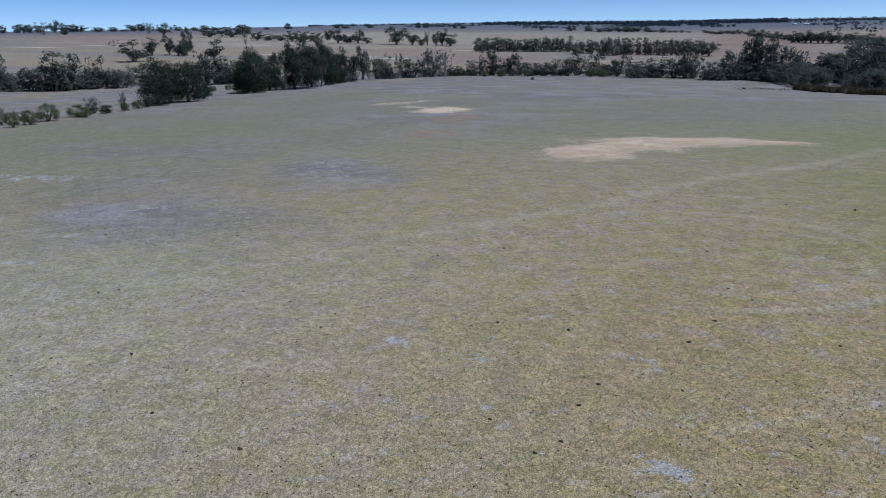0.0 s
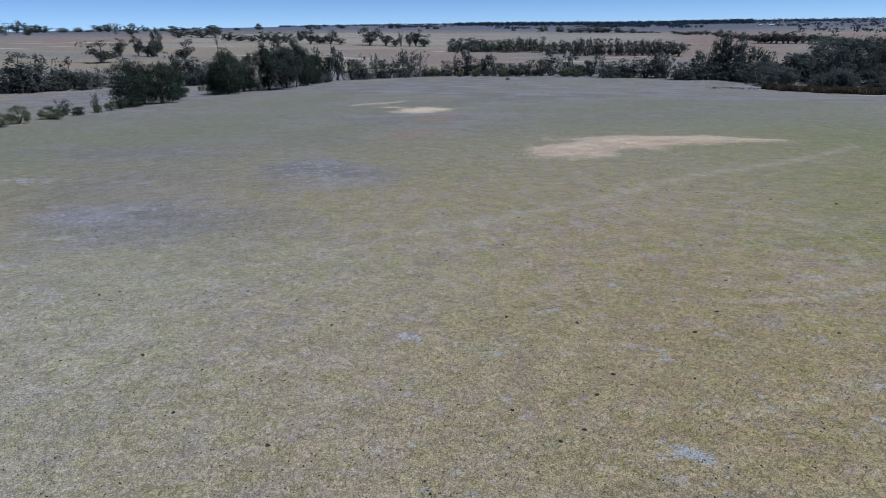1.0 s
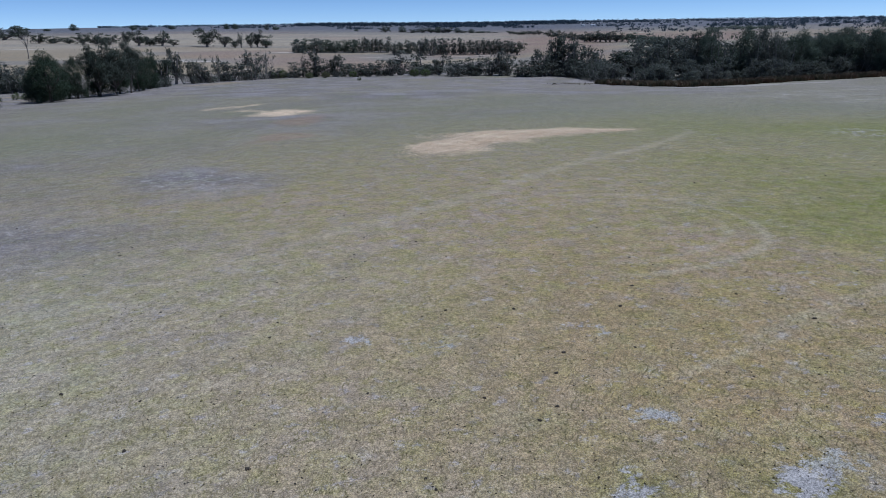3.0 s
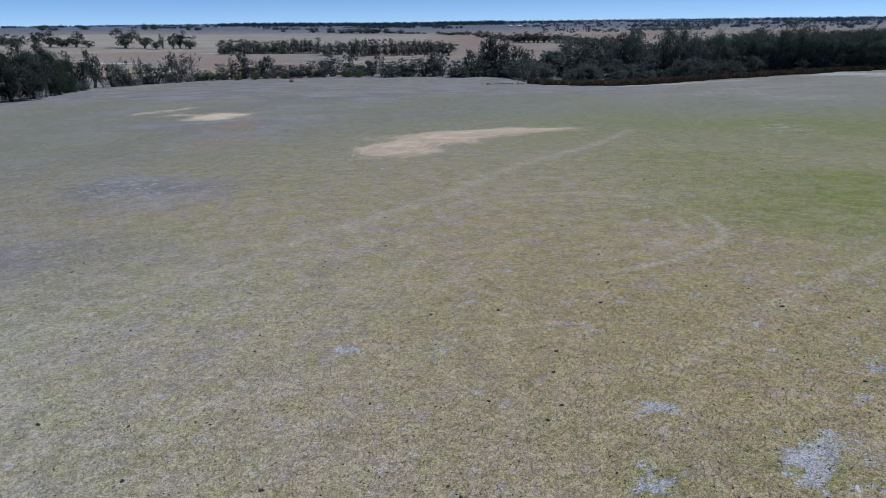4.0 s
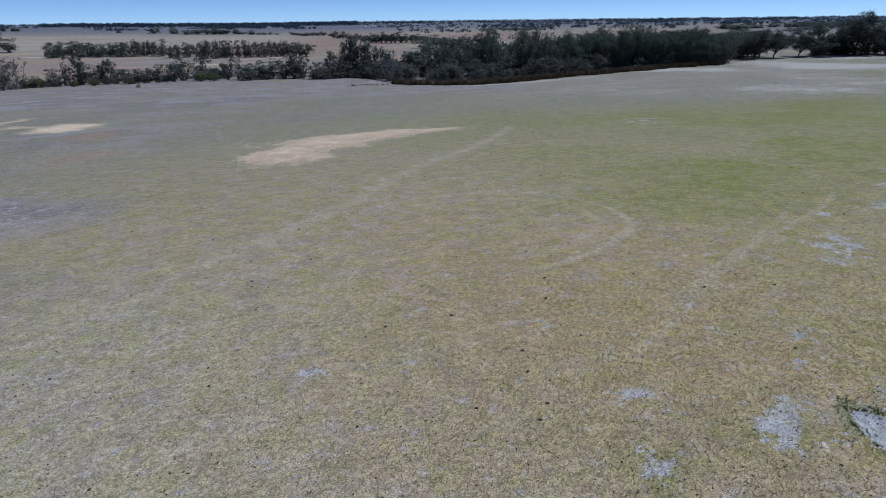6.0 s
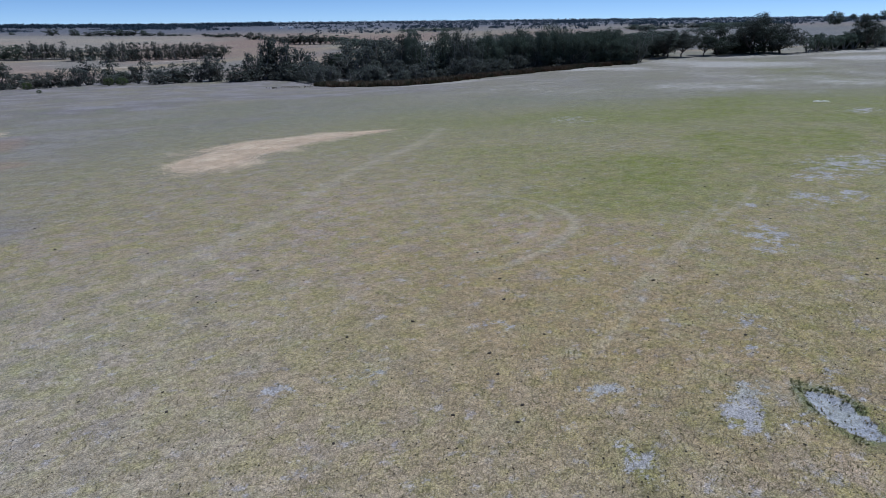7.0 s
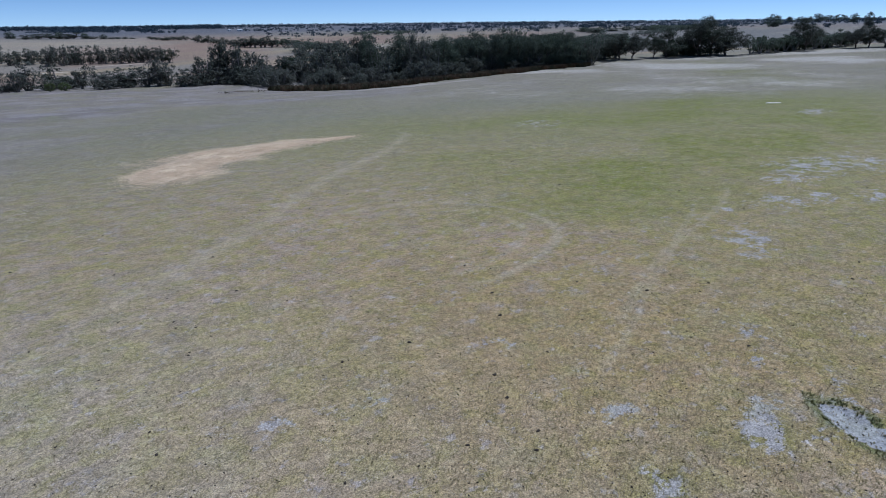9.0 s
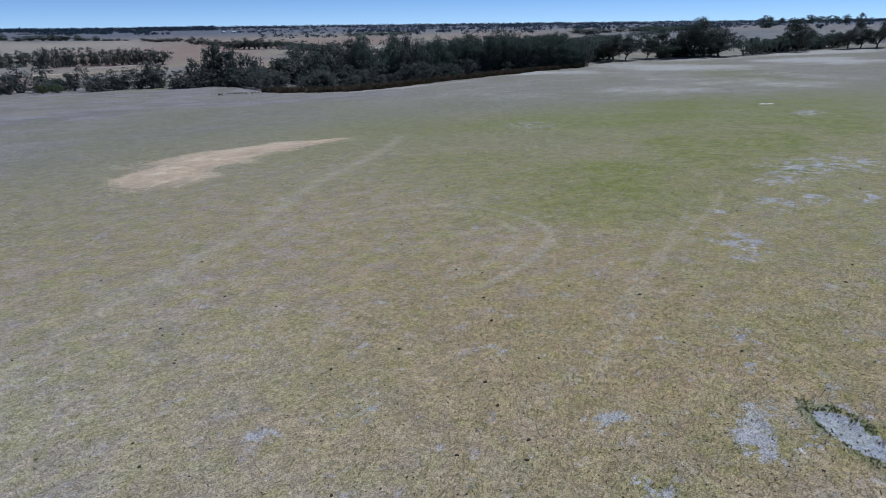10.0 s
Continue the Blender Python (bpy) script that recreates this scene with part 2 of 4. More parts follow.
def blade_material(name, tones, scale):
    """Blades: tone by island and by slow patches."""
    m, nt, b = material(name, 0.8)
    geo = nt.nodes.new("ShaderNodeNewGeometry")
    col = mix(nt, geo.outputs["Random Per Island"], tones[0], tones[1])
    col = mix(nt, ramp(nt, noise_of(nt, geo.outputs["Position"], scale, 3.0), 0.42, 0.62, 0.0, 0.8), col, tones[2])
    nt.links.new(col, b.inputs["Base Color"])
    return m


def plain_material(name, a, c, scale, rough=0.85):
    m, nt, b = material(name, rough)
    at = nt.nodes.new("ShaderNodeNewGeometry").outputs["Position"]
    n = noise_of(nt, at, scale, 5.0, 0.65)
    nt.links.new(mix(nt, ramp(nt, n, 0.35, 0.65), a, c), b.inputs["Base Color"])
    bump(nt, b, n, 0.4, 0.02)
    return m


GROUND = ground_material()
LEAF_GUM = leaf_material("gum_leaves", (0.040, 0.051, 0.042), (0.095, 0.106, 0.075), (0.114, 0.112, 0.100))
LEAF_SCRUB = leaf_material("scrub_leaves", (0.063, 0.072, 0.061), (0.146, 0.154, 0.122), (0.170, 0.168, 0.146))
LEAF_DENSE = leaf_material("dense_leaves", (0.057, 0.078, 0.063), (0.145, 0.168, 0.116), (0.174, 0.177, 0.168))
LEAF_DEEP = leaf_material("deep_green_leaves", (0.026, 0.040, 0.028), (0.068, 0.088, 0.052), (0.072, 0.080, 0.058))
LEAF_SHRUB = leaf_material("shrub_leaves", (0.065, 0.088, 0.038), (0.155, 0.185, 0.078), (0.165, 0.14, 0.085))
# leaves of the far hills: the blue of air haze is in their colour
LEAF_FAR = leaf_material("haze_tinted_leaves", (0.031, 0.049, 0.065), (0.062, 0.084, 0.105), (0.066, 0.082, 0.104))
BARK = bark_material("grey_bark", (0.16, 0.14, 0.12), (0.33, 0.30, 0.27))
BARK_DARK = bark_material("dark_bark", (0.06, 0.05, 0.042), (0.14, 0.12, 0.10))
GRASS = blade_material("grass_blades", ((0.30, 0.235, 0.135), (0.48, 0.385, 0.25), (0.25, 0.225, 0.085)), 1.2)
TUFT = blade_material("green_tuft_blades", ((0.13, 0.145, 0.055), (0.24, 0.245, 0.10), (0.27, 0.245, 0.11)), 1.5)
STRAW_BLADES = blade_material("straw_strands", ((0.60, 0.45, 0.30), (0.82, 0.655, 0.46), (0.58, 0.43, 0.28)), 0.9)
RUSH = blade_material("rush_blades", ((0.095, 0.064, 0.040), (0.17, 0.108, 0.062), (0.060, 0.066, 0.034)), 0.25)
CLOD = plain_material("dark_dung", (0.035, 0.028, 0.022), (0.07, 0.055, 0.042), 30.0)
HEAP_WHITE = plain_material("white_heap_surface", (0.70, 0.655, 0.57), (0.82, 0.78, 0.70), 6.0)
TIMBER = plain_material("bleached_timber", (0.42, 0.40, 0.37), (0.66, 0.63, 0.58), 3.0)
IRON = plain_material("white_painted_iron", (0.74, 0.74, 0.73), (0.82, 0.82, 0.81), 0.4, 0.5)
IRON_ROOF = plain_material("zinc_roof", (0.55, 0.56, 0.58), (0.68, 0.69, 0.70), 0.3, 0.4)
DOOR = plain_material("shed_door", (0.10, 0.10, 0.11), (0.16, 0.16, 0.17), 0.5)


# ---- mesh helpers ----
def mesh_of(name, verts, faces, mat):
    me = bpy.data.meshes.new(name)
    me.from_pydata(verts, [], faces)
    me.materials.append(mat)
    me.update()
    return me


def flat_mesh(name, verts, per, mat):
    """A mesh of separate faces with `per` corners each, from an array of corners."""
    n = len(verts)
    me = bpy.data.meshes.new(name)
    me.vertices.add(n)
    me.vertices.foreach_set("co", np.ascontiguousarray(verts, np.float32).ravel())
    me.loops.add(n)
    me.loops.foreach_set("vertex_index", np.arange(n, dtype=np.int32))
    me.polygons.add(n // per)
    me.polygons.foreach_set("loop_start", np.arange(0, n, per, dtype=np.int32))
    me.materials.append(mat)
    me.update(calc_edges=True)
    me.validate()
    return me


def child(name, me, parent, label=""):
    ob = new(name, me)
    ob.parent = parent
    return tagged(ob, label) if label else ob


def part(name, bm, mat, parent, label=""):
    me = bpy.data.meshes.new(name)
    bm.to_mesh(me)
    bm.free()
    me.materials.append(mat)
    return child(name, me, parent, label)


def tube(verts, faces, points, radii, sides=6):
    """A tapered, bent tube added to a list of verts and faces."""
    base = len(verts)
    for i, (p, r) in enumerate(zip(points, radii)):
        a = Vector(points[max(i - 1, 0)])
        c = Vector(points[min(i + 1, len(points) - 1)])
        q = (c - a).to_track_quat("Z", "X")
        for s in range(sides):
            u = 2 * math.pi * s / sides
            verts.append(tuple(Vector(p) + q @ Vector((r * math.cos(u), r * math.sin(u), 0))))
    for i in range(len(points) - 1):
        for s in range(sides):
            t = (s + 1) % sides
            faces.append((base + i * sides + s, base + i * sides + t, base + (i + 1) * sides + t, base + (i + 1) * sides + s))
    faces.append(tuple(base + (len(points) - 1) * sides + s for s in range(sides)))


def leaf_corners(rng, centres, size, long, droop, out=None):
    """Pointed leaf sprays at the centres: three corners each, turned at random or, with out, roughly facing that way."""
    n = len(centres)
    axis = rng.normal(size=(n, 3))
    axis[:, 2] = axis[:, 2] * (1 - abs(droop)) + droop * 1.6
    axis /= np.linalg.norm(axis, axis=1, keepdims=True)
    face = rng.normal(size=(n, 3))
    if out is not None:
        face = out + 0.38 * face + (0, 0, 0.25)
        face /= np.linalg.norm(face, axis=1, keepdims=True) + 1e-9
        axis = axis - face * np.sum(axis * face, axis=1, keepdims=True)
        axis /= np.linalg.norm(axis, axis=1, keepdims=True) + 1e-9
    side = np.cross(axis, face)
    side /= np.linalg.norm(side, axis=1, keepdims=True) + 1e-9
    s = (size * rng.uniform(0.5, 1.5, n))[:, None]
    corners = np.empty((n, 3, 3))
    corners[:, 0] = centres - axis * s * long * 0.8 - side * s * 0.35
    corners[:, 1] = centres - axis * s * long * 0.3 + side * s * 0.55
    corners[:, 2] = centres + axis * s * long * 1.1
    return corners.reshape(-1, 3)


def clump_points(rng, centre, radius, n, flat):
    """Places for the leaves of a clump and, beside each, the way out of it."""
    d = rng.normal(size=(n, 3))
    d /= np.linalg.norm(d, axis=1, keepdims=True)
    d[:, 2] = np.where((d[:, 2] < -0.2) & (rng.uniform(0, 1, n) < 0.65), -d[:, 2], d[:, 2])
    p = d * (rng.uniform(0.35, 1.0, n) ** 0.5)[:, None] * radius
    p[:, 2] *= flat
    return np.concatenate([np.asarray(centre) + p, d], axis=1)


# ---- ground ----
def blob(x, y, cx, cy, rx, ry, turn=0.0, most=1.0):
    """1 in the middle of a ragged oval, falling to 0 past its rim."""
    a = radians(turn)
    f = 2.2 / min(rx, ry)
    x, y = (x + min(rx, ry) * 0.2 * (np.sin(y * f + cx) + 0.6 * np.sin(x * f * 1.9 + y * f * 1.3 + cy)),
            y + min(rx, ry) * 0.2 * (np.sin(x * f * 1.1 + cy) + 0.6 * np.sin(y * f * 2.1 - x * f * 1.2 + cx)))
    u = ((x - cx) * math.cos(a) + (y - cy) * math.sin(a)) / rx
    v = (-(x - cx) * math.sin(a) + (y - cy) * math.cos(a)) / ry
    return most * np.clip(1.25 - 0.8 * np.hypot(u, v), 0, 1)


def polar(deg, r, az, dist, wide, ratio):
    """1 inside a far paddock, given by its bearing and distance."""
    return np.clip(3.0 - 3.0 * np.maximum(np.abs(deg - az) / wide, np.abs(np.log(r / dist)) / math.log(ratio)), 0, 1)


STRAW_SPREADS = ((26.8, 52.4, 3.6, 1.1, -9), (11.5, 49.2, 6.0, 3.3, 45), (15.8, 51.8, 5.8, 3.5, 18), (20.0, 53.8, 9.4, 3.0, -9))
BARE_SPOTS = ((6.42, 5.8, 0.95, 0.42, 56, 0.6), (5.12, 7.12, 0.82, 0.55, 26, 0.82), (2.2, 7.85, 0.65, 0.32, 60, 0.76), (4.0, 9.65, 0.6, 0.3, -40, 0.66),
              (4.6, 13.8, 0.6, 0.3, -40, 0.66), (35.2, 13.8, 4.4, 2.0, -8, 0.66), (30.2, 14.0, 2.0, 1.2, 15, 0.58), (36.8, 11.7, 2.2, 1.0, 10, 0.66), (24.8, 12.8, 1.8, 1.1, -18, 0.66),
              (26.4, 11.5, 1.2, 0.7, -2, 0.7), (21.9, 14.3, 0.7, 0.4, -8, 0.70), (17.6, 11.7, 2.0, 0.85, 30, 0.64), (28.4, 9.6, 1.4, 0.7, 0, 0.7), (9.6, 9.0, 0.8, 0.5, 47, 0.56), (8.1, 8.3, 0.5, 0.3, -10, 0.56), (4.5, 13.7, 0.6, 0.4, -52, 0.6),
              (3.7, 9.9, 0.7, 0.35, -47, 0.58), (0.8, 14.1, 0.7, 0.35, -55, 0.55), (-1.5, 15.3, 0.7, 0.4, -64, 0.52), (63.6, 21.8, 2.5, 1.4, 10, 0.74), (44.9, 41.6, 3.9, 2.4, 51, 0.40),
              (7.4, 6.3, 0.9, 0.4, 42, 0.55), (5.4, 6.4, 0.45, 0.3, -15, 0.62), (6.2, 7.4, 0.6, 0.32, -28, 0.68), (-8.3, 42.0, 5.0, 4.5, 0, 0.30), (-16.5, 30.2, 3.6, 1.8, 20, 0.40), (-27.2, 40.9, 4.0, 1.2, -14, 0.6), (-16.2, 22.2, 1.4, 0.5, -10, 0.6), (-16.3, 26.2, 2.1, 0.5, -5, 0.55))
SAND_STREAKS = ((197, 55, 36, 13, 32, 1.0), (172, 86, 44, 15, 58, 0.95), (157, 119, 40, 10, 70, 0.9), (103, 34, 15, 9, 58, 0.62), (92, 52, 22, 12, 68, 0.60), (80, 72, 22, 10, 73, 0.5), (167, 164, 9, 4, -30, 1.0),
                (110, 128, 28, 7, -10, 0.7), (100, 172, 14, 5, 60, 0.6), (120, 60, 60, 16, 48, 0.5), (88, 88, 40, 9, 20, 0.48), (128, 40, 30, 7, 40, 0.55), (265, 70, 34, 14, -50, 0.9), (225, 98, 30, 12, -35, 0.7), (135, 95, 75, 40, -35, 0.4), (60, 165, 50, 26, -10, 0.34))


def build_ground():
    az = np.radians(np.concatenate([np.arange(-180, -50, 6.0), np.arange(-50, 95, 0.32), np.arange(95, 180, 6.0)]))
    rad = np.concatenate([[0.0], np.geomspace(2.5, 4900, 390)])
    cx, cy = -3.0, 2.0
    A, R = np.meshgrid(az, rad[1:])
    x = np.concatenate([[cx], (cx + R * np.sin(A)).ravel()])
    y = np.concatenate([[cy], (cy + R * np.cos(A)).ravel()])
    z = height(x, y)
    na, nr = len(az), len(rad) - 1
    i = np.arange(nr - 1)[:, None] * na + 1
    j = np.arange(na)[None, :]
    k = (j + 1) % na
    quads = np.stack([i + j, i + j + na, i + k + na, i + k], -1).reshape(-1, 4)
    fan = np.stack([np.zeros(na, int), 1 + np.arange(na), 1 + (np.arange(na) + 1) % na], -1)
    me = bpy.data.meshes.new("ground")
    me.vertices.add(len(x))
    me.vertices.foreach_set("co", np.stack([x, y, z], -1).astype(np.float32).ravel())
    loops = np.concatenate([quads.ravel(), fan.ravel()]).astype(np.int32)
    me.loops.add(len(loops))
    me.loops.foreach_set("vertex_index", loops)
    starts = np.concatenate([np.arange(0, quads.size, 4), quads.size + np.arange(0, fan.size, 3)]).astype(np.int32)
    me.polygons.add(len(starts))
    me.polygons.foreach_set("loop_start", starts)
    me.polygons.foreach_set("use_smooth", np.ones(len(starts), bool))
    me.update(calc_edges=True)
    me.validate()
    # what covers the soil, place by place
    r = np.hypot(x, y)
    deg = np.degrees(np.arctan2(x, y))
    edge = np.interp(deg, EDGE_AZ, EDGE_R)
    beyond = np.interp(deg, (46, 56, 92, 100), (0, 55, 55, 0))
    west = np.interp(y, (40, 73, 113, 161, 182, 263), (-50, -53.5, -55.5, -53, -36, 0))
    inside = np.clip((edge - 4 + beyond - r) / 8, 0, 1) * np.clip((x - west) / 2.5, 0, 1)
    straw = np.max([blob(x, y, *s) for s in STRAW_SPREADS] + [0.62 * blob(x, y, -8.0, 108, 10, 3.0, 50), 0.6 * blob(x, y, -5.0, 98, 5, 3.4, -40), 0.95 * blob(x, y, -0.8, 91.5, 7, 4.2, -72), 0.6 * blob(x, y, 27.0, 52.3, 3.8, 1.4, -9)], axis=0)
    bare = np.max([blob(x, y, *s) for s in BARE_SPOTS], axis=0)
    # pasture greyer with distance; its darkening at a low view angle is coloured in
    green = 0.02 + 0.8 * np.clip((r - 20 - 0.25 * x) / 52, 0, 1)
    lush = np.max([blob(x, y, 40, 20, 10, 6, 15), 0.75 * blob(x, y, 26, 21, 9, 7, 17), 0.8 * blob(x, y, 52, 15, 9, 4, 10), 0.45 * blob(x, y, 25, 32, 9, 6, 50), 0.72 * blob(x, y, 62, 30, 34, 15, -30), 0.32 * blob(x, y, 28, 10, 20, 10, 0), 0.2 * blob(x, y, 9.8, 7.2, 4.5, 2.6, 20), 0.75 * blob(x, y, 150, 62, 60, 7, 30)], axis=0) * (r < 220)
    lush = np.maximum(np.clip(1.6 * lush, 0, 1), 0.75 * np.max([blob(x, y, cx, cy, rx * 1.35, ry * 1.9, turn) for cx, cy, rx, ry, turn, most in BARE_SPOTS[:3]], axis=0))
    mauve = np.max([0.42 * blob(x, y, 120, 58, 110, 40, -35), 0.95 * blob(x, y, -8.5, 41, 6, 4.5, -74), 0.95 * blob(x, y, -16, 30.5, 8, 4.2, -31), 0.7 * blob(x, y, -24, 53, 11, 5, -17), 0.7 * blob(x, y, 6, 82, 24, 7, -11), 0.6 * blob(x, y, -20, 37, 9, 7, 40), 0.38 * blob(x, y, -14, 56, 14, 12, 0), 0.6 * blob(x, y, -6, 75, 14, 16, 0),
                    0.8 * blob(x, y, 20, 165, 70, 24, -12), 0.6 * blob(x, y, 60, 112, 45, 10, -25), 0.6 * blob(x, y, 120, 70, 50, 10, -35), 0.75 * blob(x, y, 150, 95, 70, 12, -35),
                    0.8 * blob(x, y, 95, 35, 34, 8, -35), 0.7 * blob(x, y, 200, 70, 80, 14, -35), 0.5 * blob(x, y, 75, 190, 40, 15, -30)], axis=0)
    low = (1 - np.clip((x - west) / 2.5, 0, 1)) * np.clip((edge - r) / 10, 0, 1)
    mauve = np.clip(np.maximum(np.maximum(mauve, low), 1.0 * np.clip(1.2 - np.abs(edge - r - 4) / 30, 0, 1) * np.clip((deg + 14) / 8, 0, 1)), 0, 1)
    mauve = np.maximum(mauve, 0.9 * np.clip((r - 78) / 45, 0, 1) * (1 - 0.7 * blob(x, y, -25, 125, 18, 26, 20)) * (1 - 0.6 * blob(x, y, 55, 95, 30, 10, -20)))
    mauve = mauve * np.interp(deg, (30, 52), (1, 0.36))
    green = green * (1 - 0.9 * low)
    far = np.clip((r - edge + 4 - beyond) / 10, 0, 1)
    streaks = np.max([blob(x, y, *s) for s in SAND_STREAKS], axis=0)
    pan = np.clip(hollow(x, y) / 0.05, 0, 1)
    around = np.max([blob(x, y, cx, cy, rx * 1.25, ry * 1.7, turn) for cx, cy, rx, ry, turn, most in HOLLOWS], axis=0)
    rim = around * (1 - pan)
    ashen = np.maximum(np.clip((deg - 50) / 10, 0, 1) * np.clip((900 - r) / 300, 0, 1), np.clip((-16 - deg) / 4, 0, 1) * np.clip((290 - r) / 30, 0, 1))
    gold = np.clip(1.2 - np.hypot((x - 5) / 14, (y - 12) / 9), 0, 1) * 0.9
    dist = np.hypot(x - 10.0, y - 22.9) + 0.2 * np.sin(x * 0.7)
    ring = np.maximum(0.75 * np.exp(-((dist - 6.1) / 0.34) ** 2), 0.6 * np.exp(-((dist - 4.8) / 0.34) ** 2)) * np.clip((x - 3) / 6, 0.3, 1)
    lane = (y - 12.5) - 0.21 * (x - 10.0) + 0.3 * np.sin(x * 0.35)
    ring = np.maximum(ring, 0.62 * np.exp(-(lane / 0.3) ** 2) * (x > 8) * (x < 26))
    ring = np.maximum(ring, 0.6 * np.exp(-((y - 30.0 - 0.66 * (x - 6) + 0.5 * np.sin(x * 0.3)) / 1.2) ** 2) * (x > -2) * (x < 34))
    track = (y - 12.9) - 0.296 * (x - 12.2) + 0.06 * np.sin(x)
    ring = np.maximum(ring, 0.6 * np.exp(-(track / 0.28) ** 2) * (x > 5) * (x < 21))
    brown = np.maximum(blob(x, y, -2.2, 62, 3.6, 4.5, 0), 0.9 * blob(x, y, 1.0, 78.0, 4.5, 9, -15))
    ruddy = np.max([polar(deg, r, 22, 480, 9, 1.35), polar(deg, r, 35, 560, 7, 1.25), 0.6 * polar(deg, r, 28, 330, 5, 1.12)], axis=0)
    pale = np.max([polar(deg, r, -8, 600, 16, 1.35), 0.8 * polar(deg, r, 13, 640, 10, 1.4), polar(deg, r, 73, 480, 12, 1.4), 0.9 * np.exp(-((r - 440 - 1.5 * deg) / 7) ** 2) * (np.abs(deg) < 9)], axis=0)
    # paler, greyer tone towards the left foreground
    dry = np.clip((6 - x) / 16, 0, 1) * np.clip((34 - y) / 14, 0, 1)
    for name, cols in (("scald", (streaks, pan, rim, ashen)), ("field_tones", (dry, lush, ruddy, pale)), ("cover", (straw * inside, bare, green * inside, mauve)), ("farm", (far, gold, ring, brown))):
        layer = me.attributes.new(name, "FLOAT_COLOR", "POINT")
        layer.data.foreach_set("color", np.stack(cols, -1).astype(np.float32).ravel())
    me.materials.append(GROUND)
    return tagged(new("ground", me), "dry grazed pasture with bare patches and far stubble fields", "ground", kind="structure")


build_ground()


# ---- trees: a few grown shapes of each kind, then planted one by one ----
def grow(kind, seed, share=1.0):
    """Trunk and crown meshes, ten metres high and ten wide; share: how many of the leaf sprays, the fewer the larger."""
    rng = np.random.default_rng(seed)
    verts, faces, pts = [], [], []
    leaf, long, droop, mat, bark = 0.42, 0.75, -0.35, LEAF_GUM, BARK
    if kind == "gum":
        fork = Vector((rng.uniform(-0.4, 0.4), rng.uniform(-0.4, 0.4), rng.uniform(1.4, 2.3) if share == 1 else rng.uniform(0.8, 1.5)))
        stout = 1.0 if share == 1 else 1.9
        tube(verts, faces, [(0, 0, -0.4), (0.1, 0, fork.z * 0.5), tuple(fork)], [0.42 * stout, 0.32 * stout, 0.28 * stout])
        for limb in range(6):
            a = limb * 1.047 + rng.uniform(-0.4, 0.4)
            reach, top = rng.uniform(1.2, 4.2), rng.uniform(4.2 if share == 1 else 3.0, 9.2)
            tip = Vector((reach * math.cos(a), reach * math.sin(a), top))
            mid = fork.lerp(tip, 0.5) + Vector((0.5 * math.cos(a), 0.5 * math.sin(a), -0.3))
            tube(verts, faces, [tuple(fork), tuple(mid), tuple(tip)], [0.22 * stout, 0.14 * stout, 0.05 * stout], 5)
            for c in range(5):
                q = fork.lerp(tip, rng.uniform(0.4 if share == 1 else 0.25, 1.08)) + Vector(rng.normal(size=3) * (0.9, 0.9, 0.5))
                pts.append(clump_points(rng, q, rng.uniform(1.0, 1.8), 80, 0.78))
    elif kind == "park":
        # clear trunk, a few crooked limbs, foliage in separate heads with sky between
        leaf = 0.40
        fork = Vector((rng.uniform(-0.5, 0.5), rng.uniform(-0.5, 0.5), rng.uniform(1.1, 1.9)))
        bark = BARK_DARK
        tube(verts, faces, [(0, 0, -0.4), (0.2, 0.1, fork.z * 0.5), tuple(fork)], [0.34, 0.26, 0.22])
        for limb in range(7):
            a = limb * 0.9 + rng.uniform(-0.3, 0.3)
            reach = rng.uniform(2.0, 4.4) if limb < 5 else rng.uniform(0.4, 1.5)
            tip = Vector((reach * math.cos(a), reach * math.sin(a), rng.uniform(3.6, 7.6) if limb < 5 else rng.uniform(7.8, 9.0)))
            mid = fork.lerp(tip, 0.55) + Vector((0.4 * math.cos(a + 1), 0.4 * math.sin(a + 1), -0.5))
            tube(verts, faces, [tuple(fork), tuple(mid), tuple(tip)], [0.17, 0.11, 0.04], 5)
            for c in range(8):
                q = mid.lerp(tip, rng.uniform(0.15, 1.1)) + Vector(rng.normal(size=3) * (0.9, 0.9, 0.7))
                twig = q - Vector((0, 0, 0.5))
                tube(verts, faces, [tuple(mid.lerp(tip, 0.4)), tuple(twig)], [0.05, 0.02], 4)
                pts.append(clump_points(rng, q, rng.uniform(0.8, 1.5), 80, 0.78))
    elif kind == "dead":
        fork = Vector((0.3, 0.0, 3.4))
        tube(verts, faces, [(0, 0, -0.4), (0.25, 0.1, 1.8), tuple(fork)], [0.30, 0.24, 0.2])
        for limb in range(7):
            a = limb * 0.9 + rng.uniform(-0.3, 0.3)
            tip = fork + Vector((rng.uniform(1.2, 3.6) * math.cos(a), rng.uniform(1.2, 3.6) * math.sin(a), rng.uniform(2.2, 6.2)))
            mid = fork.lerp(tip, 0.5) + Vector(rng.normal(size=3) * 0.4)
            tube(verts, faces, [tuple(fork), tuple(mid), tuple(tip)], [0.16, 0.11, 0.03], 5)
            for c in range(3):
                q = mid.lerp(tip, rng.uniform(0, 0.9))
                tube(verts, faces, [tuple(q), tuple(q + Vector(rng.normal(size=3) * (0.9, 0.9, 0.4)) + Vector((0, 0, 0.8)))], [0.06, 0.02], 4)
        pts.append(clump_points(rng, tuple(tip), 0.8, 30, 0.8))
    elif kind == "umb":
        leaf, mat = 0.44, LEAF_DENSE
        for stem in range(3):
            a = stem * 2.1 + rng.uniform(-0.5, 0.5)
            foot = (0.15 * math.cos(a), 0.15 * math.sin(a), -0.4)
